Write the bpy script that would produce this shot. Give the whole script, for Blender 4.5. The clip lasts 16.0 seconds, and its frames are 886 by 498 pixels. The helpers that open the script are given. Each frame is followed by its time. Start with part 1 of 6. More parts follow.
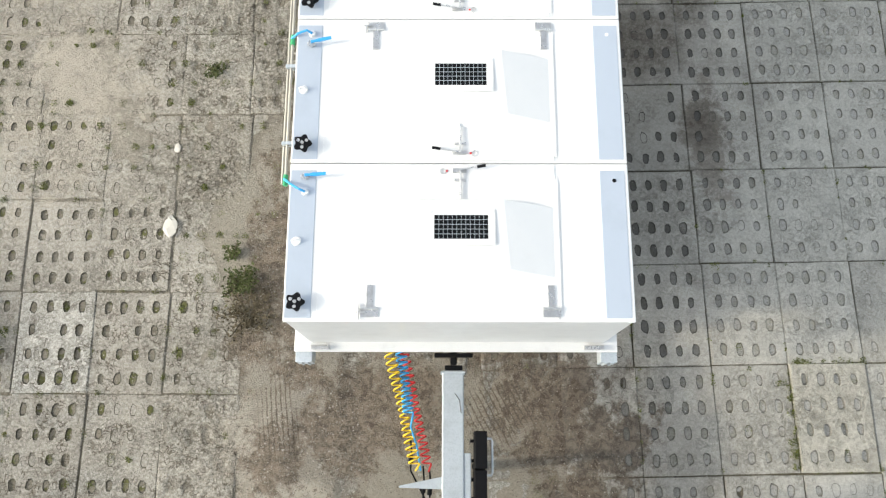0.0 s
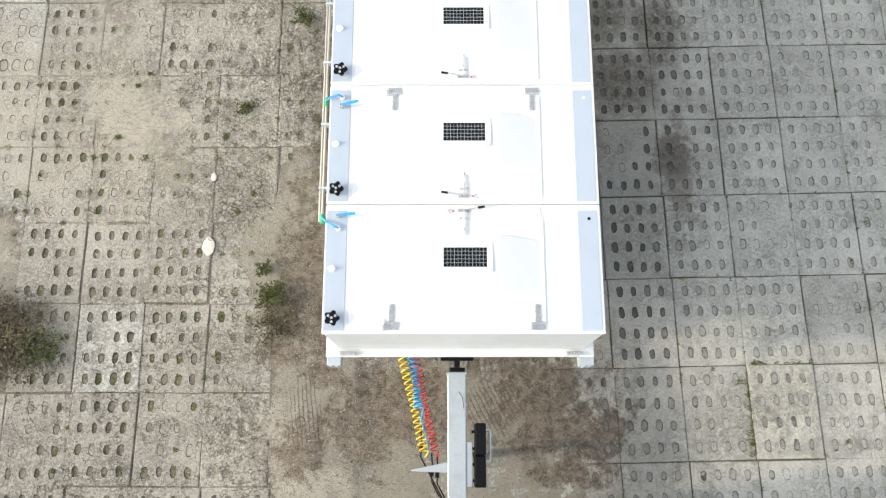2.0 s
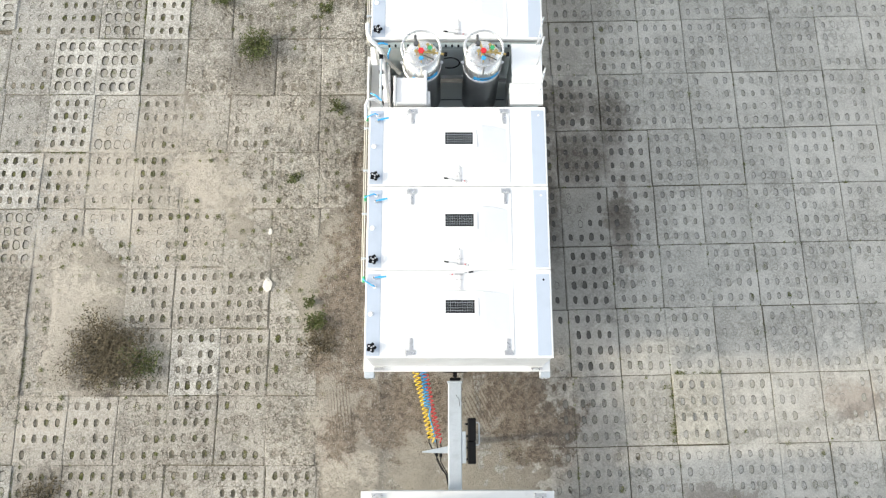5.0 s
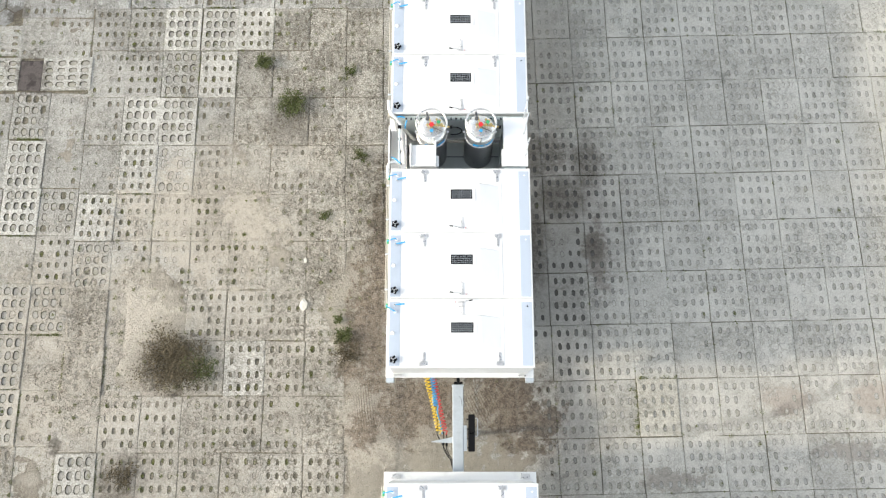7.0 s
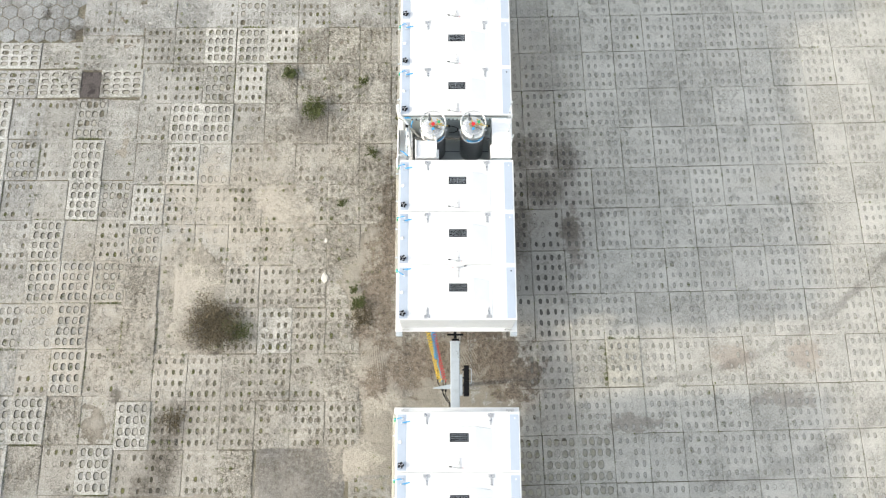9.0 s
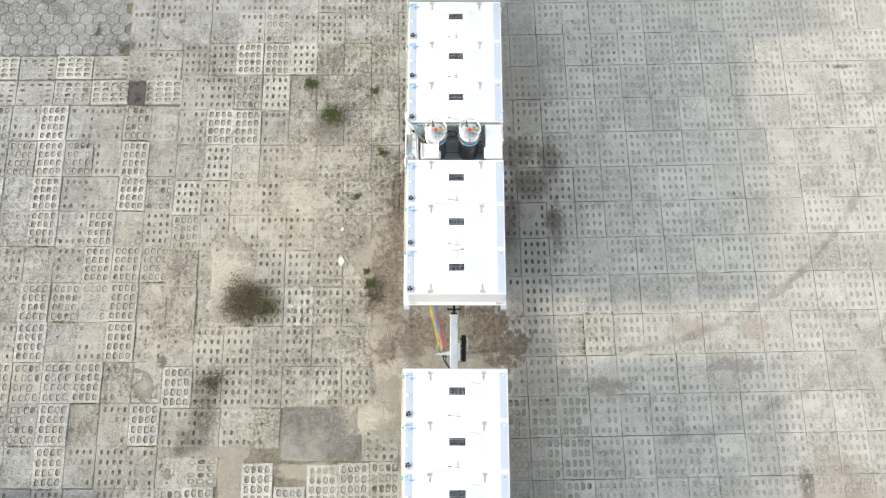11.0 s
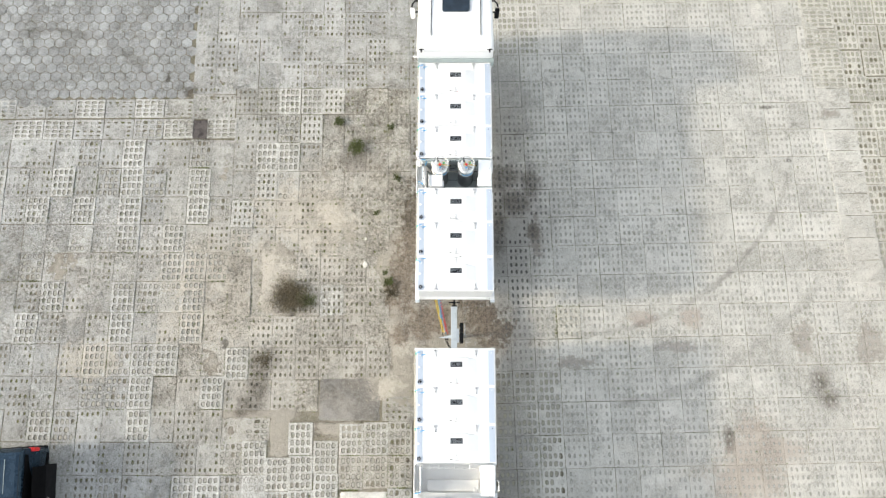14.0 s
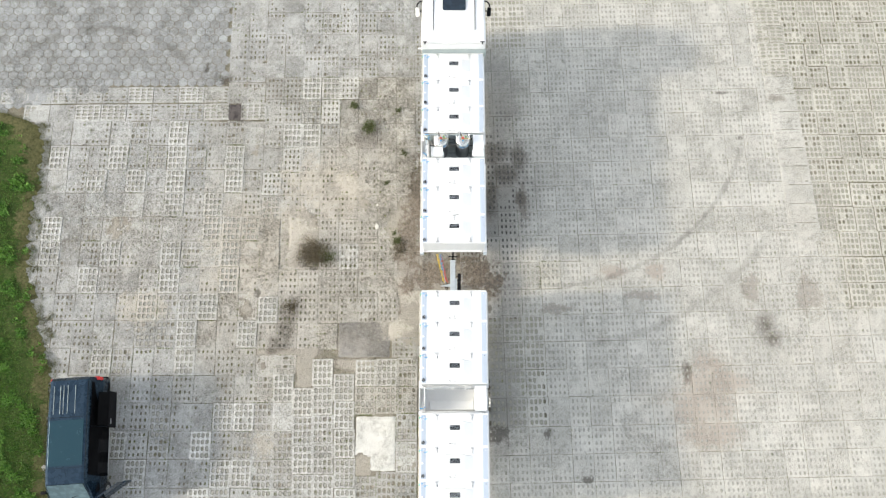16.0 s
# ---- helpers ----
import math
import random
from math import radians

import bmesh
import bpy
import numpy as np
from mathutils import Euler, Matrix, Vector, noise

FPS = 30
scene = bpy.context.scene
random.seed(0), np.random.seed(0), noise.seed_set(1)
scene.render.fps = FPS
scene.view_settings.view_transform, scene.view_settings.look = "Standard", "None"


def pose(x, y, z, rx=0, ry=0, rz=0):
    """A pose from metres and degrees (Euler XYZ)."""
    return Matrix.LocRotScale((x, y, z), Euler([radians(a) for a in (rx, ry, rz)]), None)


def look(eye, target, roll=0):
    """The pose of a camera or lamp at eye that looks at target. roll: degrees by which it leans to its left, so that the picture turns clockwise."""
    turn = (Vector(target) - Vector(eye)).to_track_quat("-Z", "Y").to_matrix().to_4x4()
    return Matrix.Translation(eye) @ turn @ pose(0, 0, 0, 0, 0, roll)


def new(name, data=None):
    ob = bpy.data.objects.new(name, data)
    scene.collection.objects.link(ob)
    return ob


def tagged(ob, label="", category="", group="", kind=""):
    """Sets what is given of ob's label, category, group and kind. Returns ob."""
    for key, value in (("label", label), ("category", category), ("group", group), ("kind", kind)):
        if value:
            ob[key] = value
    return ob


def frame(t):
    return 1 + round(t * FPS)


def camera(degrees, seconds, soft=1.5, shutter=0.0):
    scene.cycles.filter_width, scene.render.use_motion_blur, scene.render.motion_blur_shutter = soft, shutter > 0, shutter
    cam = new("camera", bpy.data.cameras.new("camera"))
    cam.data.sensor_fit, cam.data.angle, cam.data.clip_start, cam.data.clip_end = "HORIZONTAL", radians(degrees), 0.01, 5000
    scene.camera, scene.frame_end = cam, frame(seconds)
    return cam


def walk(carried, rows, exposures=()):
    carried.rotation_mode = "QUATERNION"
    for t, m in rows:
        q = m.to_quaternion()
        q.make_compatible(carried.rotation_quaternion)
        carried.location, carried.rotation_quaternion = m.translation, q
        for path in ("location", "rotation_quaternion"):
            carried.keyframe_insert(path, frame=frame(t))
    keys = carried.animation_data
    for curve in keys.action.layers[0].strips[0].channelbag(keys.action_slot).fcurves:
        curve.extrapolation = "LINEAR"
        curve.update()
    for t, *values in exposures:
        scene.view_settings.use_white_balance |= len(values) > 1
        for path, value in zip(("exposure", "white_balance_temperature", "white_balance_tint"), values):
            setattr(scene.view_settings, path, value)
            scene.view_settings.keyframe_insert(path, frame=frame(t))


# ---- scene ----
cam = camera(58.0, 16.0, soft=1.25)
PATH = [
    (0, (-0.091, -0.849, 8.729), (-0.098, -0.357, 6.79), -0.7),
    (0.5, (-0.106, -0.873, 9.036), (-0.114, -0.384, 7.097), -0.8),
    (1, (-0.135, -0.905, 9.335), (-0.14, -0.414, 7.396), -0.6),
    (1.5, (-0.164, -0.935, 9.676), (-0.165, -0.444, 7.738), -0.1),
    (2, (-0.178, -0.947, 10.067), (-0.177, -0.459, 8.128), 0.1),
    (2.5, (-0.183, -0.969, 10.541), (-0.18, -0.482, 8.601), 0.3),
    (3, (-0.19, -0.988, 11.045), (-0.185, -0.504, 9.104), 0.5),
    (3.5, (-0.179, -1.042, 11.637), (-0.176, -0.556, 9.697), 0.3),
    (4, (-0.193, -1.05, 12.18), (-0.186, -0.566, 10.239), 0.7),
    (6.5, (-0.255, -1.198, 15.768), (-0.26, -0.718, 13.827), -0.6),
    (7, (-0.273, -1.231, 16.462), (-0.277, -0.753, 14.519), -0.5),
    (7.5, (-0.266, -1.307, 17.207), (-0.272, -0.836, 15.263), -0.7),
    (8, (-0.263, -1.524, 17.948), (-0.27, -1.059, 16.003), -0.8),
    (8.5, (-0.288, -2.148, 18.622), (-0.29, -1.658, 16.683), -0.2),
    (9, (-0.291, -2.659, 19.274), (-0.291, -2.156, 17.338), -0.1),
    (11.5, (-0.362, -4.018, 23.021), (-0.359, -3.522, 21.083), 0.4),
    (12, (-0.397, -4.37, 23.885), (-0.392, -3.874, 21.948), 0.6),
    (12.5, (-0.372, -4.498, 24.917), (-0.371, -4.008, 22.978), 0.2),
    (13, (-0.367, -4.48, 25.984), (-0.367, -3.999, 24.043), 0.1),
    (13.5, (-0.359, -4.58, 27.067), (-0.361, -4.097, 25.126), -0.1),
    (14, (-0.361, -4.741, 28.132), (-0.364, -4.262, 26.19), -0.3),
    (14.5, (-0.341, -5.105, 29.314), (-0.346, -4.637, 27.369), -0.5),
    (15, (-0.293, -6.108, 30.283), (-0.301, -5.623, 28.343), -1.0),
    (15.5, (-0.219, -7.247, 31.323), (-0.231, -6.742, 29.388), -1.4),
    (16, (-0.29, -7.702, 32.439), (-0.298, -7.204, 30.502), -0.9),
]
EXPOSURES = [(0.0, 1.81, 6800, 7), (3.0, 1.95, 6800, 8), (9.0, 1.96, 6800, 8), (16.0, 1.94, 6750, 8)]
walk(cam, [(t, look(eye, target, roll)) for t, eye, target, roll in PATH], EXPOSURES)

# ---- light: hazy low sun from the west, open sky ----
SUN_ELEV, SUN_DIR = 23.3, Vector((1.0, 0.085, -0.43))
world = bpy.data.worlds.new("sky")
scene.world = world
world.use_nodes = True
wn, wl = world.node_tree.nodes, world.node_tree.links
sky = wn.new("ShaderNodeTexSky")
sky.sky_type, sky.sun_disc = "NISHITA", False
sky.sun_elevation = radians(SUN_ELEV)
sky.sun_rotation = math.atan2(-SUN_DIR.x, -SUN_DIR.y)
sky.air_density, sky.dust_density, sky.ozone_density = 1.0, 1.5, 1.0
haze = wn.new("ShaderNodeHueSaturation")
haze.inputs["Saturation"].default_value = 0.42
wl.new(sky.outputs[0], haze.inputs["Color"])
wl.new(haze.outputs[0], wn["Background"].inputs[0])
wn["Background"].inputs[1].default_value = 0.12
sun = new("sun", bpy.data.lights.new("sun", "SUN"))
sun.data.energy, sun.data.angle, sun.data.color = 0.85, radians(2.8), (1.0, 0.90, 0.75)
sun.matrix_world = look((-30, -3, 13), Vector((-30, -3, 13)) + SUN_DIR)


# ---- material helpers ----
class Tree:
    """A small wrapper round a node tree."""

    def __init__(self, name):
        self.mat = bpy.data.materials.new(name)
        self.mat.use_nodes = True
        self.n, self.l = self.mat.node_tree.nodes, self.mat.node_tree.links
        self.bsdf = self.n["Principled BSDF"]

    def put(self, value, socket):
        if isinstance(value, (int, float)):
            socket.default_value = value
        elif isinstance(value, (tuple, list)):
            socket.default_value = (*value, 1.0) if len(value) == 3 and len(socket.default_value) == 4 else value
        else:
            self.l.new(value, socket)

    def pos(self):
        return self.n.new("ShaderNodeNewGeometry").outputs["Position"]

    def island(self):
        return self.n.new("ShaderNodeNewGeometry").outputs["Random Per Island"]

    def rand(self):
        return self.n.new("ShaderNodeObjectInfo").outputs["Random"]

    def local(self):
        return self.n.new("ShaderNodeTexCoord").outputs["Object"]

    def noise(self, vec, scale, detail=4.0, rough=0.55, distortion=0.0):
        node = self.n.new("ShaderNodeTexNoise")
        self.put(vec, node.inputs["Vector"])
        for key, v in (("Scale", scale), ("Detail", detail), ("Roughness", rough), ("Distortion", distortion)):
            node.inputs[key].default_value = v
        return node.outputs["Fac"]

    def bend(self, vec, scale):
        node = self.n.new("ShaderNodeTexNoise")
        self.put(vec, node.inputs["Vector"])
        node.inputs["Scale"].default_value = scale
        return node.outputs["Color"]

    def cells(self, vec, scale, out="Distance"):
        node = self.n.new("ShaderNodeTexVoronoi")
        self.put(vec, node.inputs["Vector"])
        node.inputs["Scale"].default_value = scale
        return node.outputs[out]

    def math(self, op, a, b=0.0, clamp=False):
        node = self.n.new("ShaderNodeMath")
        node.operation, node.use_clamp = op, clamp
        self.put(a, node.inputs[0]), self.put(b, node.inputs[1])
        return node.outputs[0]

    def ramp(self, value, lo, hi, a=0.0, b=1.0):
        node = self.n.new("ShaderNodeMapRange")
        node.interpolation_type = "SMOOTHSTEP"
        for k, v in enumerate((value, lo, hi, a, b)):
            self.put(v, node.inputs[k])
        return node.outputs[0]

    def mix(self, fac, a, b, blend="MIX"):
        node = self.n.new("ShaderNodeMix")
        node.data_type, node.blend_type = "RGBA", blend
        self.put(fac, node.inputs[0]), self.put(a, node.inputs[6]), self.put(b, node.inputs[7])
        return node.outputs[2]

    def vmath(self, op, a, b):
        node = self.n.new("ShaderNodeVectorMath")
        node.operation = op
        self.put(a, node.inputs[0]), self.put(b, node.inputs[1])
        return node.outputs["Value"] if op in ("LENGTH", "DISTANCE") else node.outputs[0]

    def bump(self, height, strength=0.4, distance=0.01):
        node = self.n.new("ShaderNodeBump")
        node.inputs["Strength"].default_value, node.inputs["Distance"].default_value = strength, distance
        self.put(height, node.inputs["Height"])
        self.l.new(node.outputs[0], self.bsdf.inputs["Normal"])

    def done(self, colour, rough=0.5, metal=0.0, spec=0.5):
        self.put(colour, self.bsdf.inputs["Base Color"])
        self.put(rough, self.bsdf.inputs["Roughness"])
        self.put(metal, self.bsdf.inputs["Metallic"])
        self.put(spec, self.bsdf.inputs["Specular IOR Level"])
        return self.mat


def blob(t, p, wob, x, y, rx, ry, soft=0.36):
    """A stain with a ragged edge: 1 inside an ellipse, 0 outside."""
    off = t.vmath("SUBTRACT", p, (x, y, 0.0))
    off = t.vmath("MULTIPLY", off, (1.0 / rx, 1.0 / ry, 0.0))
    d = t.math("ADD", t.vmath("LENGTH", off, (0, 0, 0)), wob)
    return t.ramp(d, 1.0 + soft, 1.0 - soft)


def arc(t, p, wob, x, y, r, width, lo_x, hi_x, lo_y, hi_y=50.0):
    """A tyre track: a thin ring of radius r round (x, y), kept between two values of x and of y."""
    d = t.math("SUBTRACT", t.vmath("DISTANCE", t.vmath("MULTIPLY", p, (1, 1, 0)), (x, y, 0.0)), r)
    d = t.math("ADD", t.math("ABSOLUTE", d), t.math("MULTIPLY", wob, 0.12))
    sep = t.n.new("ShaderNodeSeparateXYZ")
    t.put(p, sep.inputs[0])
    along = t.math("MULTIPLY", t.ramp(sep.outputs[0], lo_x, lo_x + 1.0), t.ramp(sep.outputs[0], hi_x, hi_x - 1.0))
    along = t.math("MULTIPLY", along, t.math("MULTIPLY", t.ramp(sep.outputs[1], lo_y, lo_y + 0.4), t.ramp(sep.outputs[1], hi_y, hi_y - 0.4)))
    return t.math("MULTIPLY", t.ramp(d, width, width * 0.3), along)


def most(t, values):
    out = values[0]
    for v in values[1:]:
        out = t.math("MAXIMUM", out, v)
    return out


# dark, oily or damp stains and pale sand drifts: centre and half-axes in metres
DARK = [(-10.92, 8.93, 0.1, 0.25), (-10.11, 8.4, 0.35, 0.2), (-5.95, 0.42, 0.55, 0.5), (-8.1, -1.15, 0.12, 0.25), (-9.57, 6.83, 0.42, 0.5), (1.75, -6.95, 0.45, 0.3), (3.72, -6.9, 0.14, 0.22), (5.25, -8.65, 0.25, 0.12), (11.92, 7.73, 0.25, 0.07), (12.47, 5.6, 0.15, 0.08)]
# broad oily patches, mottled
STAIN = [(-6.7, -1.95, 0.42, 0.6), (-6.85, -2.75, 0.38, 0.55), (-7.1, -3.3, 0.4, 0.35), (-7.35, -3.6, 0.25, 0.2), (2.25, 3.98, 0.55, 0.5), (1.8, 4.95, 0.55, 0.5), (2.8, 4.7, 0.35, 0.6), (2.9, 2.9, 0.22, 0.3), (1.6, 2.9, 0.3, 0.9), (9.4, -4.45, 0.18, 0.4), (12.75, -2.55, 0.38, 0.45), (13.05, -3.1, 0.33, 0.4)]
PALE = [(-9.0, 1.2, 1.2, 1.0), (-8.7, -0.3, 1.2, 0.9), (-7.55, -7.3, 0.4, 0.45), (-8.0, 1.7, 0.7, 0.5), (-7.0, 1.9, 0.7, 0.35), (-8.3, -0.2, 0.6, 0.5), (-6.9, -0.4, 0.5, 0.3), (-2.05, -0.85, 0.5, 0.45), (-1.75, -1.35, 0.5, 0.3), (-7.2, 1.5, 1.0, 1.1), (-7.9, 0.3, 0.7, 1.2), (-5.6, 3.6, 1.6, 0.9), (-9.0, -0.4, 0.9, 0.8), (-2.5, -2.7, 0.6, 0.35), (-4.9, 2.9, 0.9, 0.9), (-12.8, -1.9, 0.9, 0.7)]
# the sandy middle of the yard
SANDY = [(-10.5, 0.6, 5.5, 2.6), (-3.0, 1.0, 2.0, 3.6), (-4.5, -6.5, 4.0, 3.0), (-6.0, -0.8, 5.0, 4.0), (-4.0, 3.5, 3.0, 2.2), (10.0, -6.0, 3.5, 2.5), (15.0, -1.0, 2.5, 7.0)]
RUST = [(12.33, -0.95, 0.35, 0.7), (14.63, -1.27, 0.5, 0.7), (2.95, 2.75, 0.25, 0.7), (4.2, -1.9, 0.6, 0.22), (7.9, -1.35, 0.6, 0.2), (14.1, 7.46, 0.4, 0.15)]
# paving that frays
FRAYED = [(-2.6, 4.0, 1.7, 6.0), (-3.6, -1.0, 2.2, 2.0), (-8.0, 0.4, 1.2, 1.6), (-14.5, 1.5, 3.5, 3.0)]
# brown dust
CLAY = [(10.3, -4.3, 0.6, 0.7), (11.0, -4.9, 0.9, 0.5), (10.0, -4.9, 0.9, 0.6), (10.1, -6.9, 1.2, 0.6), (9.9, -5.8, 1.2, 0.9), (6.6, -0.35, 0.5, 0.3), (8.4, -0.3, 0.45, 0.35)]
# vehicles' shade painted into the paving, with stains; the last patch rings a tuft
SHADE_STAIN = [(1.7, 2.6, 1.3, 4.2), (2.2, 3.4, 1.3, 1.8), (1.9, 7.4, 0.9, 2.2), (2.1, -1.4, 0.8, 1.5), (1.6, -5.0, 1.0, 3.0), (-3.65, 5.85, 0.55, 0.7)]
MUD = [(-1.15, -0.5, 0.5, 0.6), (-0.5, -0.3, 0.45, 0.5), (0.9, -0.2, 0.5, 0.5), (-1.75, 1.0, 0.35, 0.9), (-1.6, 2.8, 0.3, 1.5), (-1.9, -0.9, 0.35, 0.4), (1.55, -0.75, 0.5, 0.6), (1.0, -0.35, 0.75, 0.45), (1.0, -0.75, 0.35, 0.3), (1.35, -1.2, 0.4, 0.2), (-1.62, -0.0, 0.3, 0.2), (-1.09, -0.34, 0.3, 0.16), (1.3, -0.21, 0.22, 0.35), (0.73, 0.2, 0.5, 0.12), (-2.26, 0.31, 0.25, 0.25), (-0.67, -0.72, 0.2, 0.1), (-1.8, 1.2, 0.45, 1.2), (-1.5, 3.2, 0.3, 1.2)]


def stained(t, p, colour, sand, amount, lo=0.60):
    """Lays sand, painted shade, stains and tyre tracks of the yard over a colour."""
    wob = t.math("MULTIPLY", t.math("SUBTRACT", t.math("ADD", t.math("MULTIPLY", t.noise(p, 1.7, 9.0, 0.78), 0.55), t.math("MULTIPLY", t.noise(p, 5.5, 8.0, 0.8), 0.45)), 0.5), 8.5)
    yard = most(t, [blob(t, p, t.math("MULTIPLY", wob, 0.12), *b, 0.55) for b in SANDY])
    drift = t.math("ADD", t.noise(p, 0.35, 6.0, 0.62), t.math("MULTIPLY", t.noise(p, 3.0, 5.0, 0.7), 0.35))
    drift = t.ramp(t.math("ADD", drift, t.math("MULTIPLY", yard, 0.07)), lo, lo + 0.26)
    drift = t.math("MULTIPLY", drift, t.ramp(yard, 0.0, 1.0, 0.12, 1.0))
    colour = t.mix(t.math("MULTIPLY", drift, amount), colour, sand)
    pale = most(t, [blob(t, p, wob, *b) for b in PALE])
    colour = t.mix(t.math("MULTIPLY", pale, 0.85), colour, (0.47, 0.434, 0.372))
    rust = most(t, [blob(t, p, wob, *b) for b in RUST])
    colour = t.mix(t.math("MULTIPLY", rust, 0.5), colour, (0.2, 0.165, 0.132))
    clay = most(t, [blob(t, p, t.math("MULTIPLY", wob, 0.6), *b, 0.5) for b in CLAY])
    colour = t.mix(t.math("MULTIPLY", clay, 0.75), colour, (0.385, 0.332, 0.28))
    mud = most(t, [blob(t, p, wob, *b) for b in MUD])
    clods = t.ramp(t.noise(p, 10.0, 12.0, 0.85, 0.7), 0.44, 0.58)
    colour = t.mix(t.math("MULTIPLY", mud, 0.9), colour, t.mix(clods, (0.25, 0.207, 0.163), (0.10, 0.08, 0.061)))
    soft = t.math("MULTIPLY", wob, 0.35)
    # shade beside the vehicles, and stains, multiplied into the ground colour
    darkening = most(t, [blob(t, p, soft, *b, 0.6) for b in SHADE_STAIN])
    colour = t.mix(t.math("MULTIPLY", darkening, 0.6), colour, t.mix(1.0, colour, (0.42, 0.41, 0.42), "MULTIPLY"))
    dark = most(t, [blob(t, p, wob, *b) for b in DARK])
    colour = t.mix(t.math("MULTIPLY", dark, 0.72), colour, (0.075, 0.066, 0.056))
    mottle = t.math("MULTIPLY", t.ramp(t.noise(p, 3.4, 8.0, 0.75), 0.36, 0.58, 0.5, 1.0), t.ramp(t.noise(p, 17.0, 6.0, 0.75), 0.38, 0.58, 0.6, 1.0))
    stain = most(t, [blob(t, p, t.math("MULTIPLY", wob, 0.5), *b, 0.55) for b in STAIN])
    colour = t.mix(t.math("MULTIPLY", t.math("MULTIPLY", stain, mottle), 0.85), colour, (0.07, 0.057, 0.044))
    # prints of tyre treads in the soft ground
    for cx, cy, rx, ry, way in ((-1.89, -0.49, 0.22, 0.42, (120.0, 14.0, 0.0)), (0.51, -0.41, 0.42, 0.36, (100.0, 52.0, 0.0))):
        node = t.n.new("ShaderNodeVectorMath")
        node.operation = "DOT_PRODUCT"
        t.put(p, node.inputs[0]), t.put(way, node.inputs[1])
        groove = t.ramp(t.math("SINE", t.math("ADD", node.outputs["Value"], t.math("MULTIPLY", t.noise(p, 5.0), 5.0))), 0.45, 0.85)
        print_here = t.math("MULTIPLY", groove, blob(t, p, t.math("MULTIPLY", wob, 0.5), cx, cy, rx, ry))
        colour = t.mix(t.math("MULTIPLY", print_here, 0.8), colour, (0.12, 0.10, 0.078))
    tracks = most(t, [arc(t, p, wob, 3.84, 8.19, 9.15, 0.15, 3.6, 12.8, -2.0), t.math("MULTIPLY", arc(t, p, wob, 3.84, 8.19, 11.7, 0.24, 5.2, 13.8, -5.0), 0.6), arc(t, p, wob, -15.8, 5.53, 5.4, 0.24, -19.5, -10.8, 8.3)])
    return t.mix(t.math("MULTIPLY", tracks, t.ramp(t.noise(p, 1.3, 5.0, 0.7), 0.35, 0.7, 0.2, 0.52)), colour, (0.13, 0.12, 0.106))


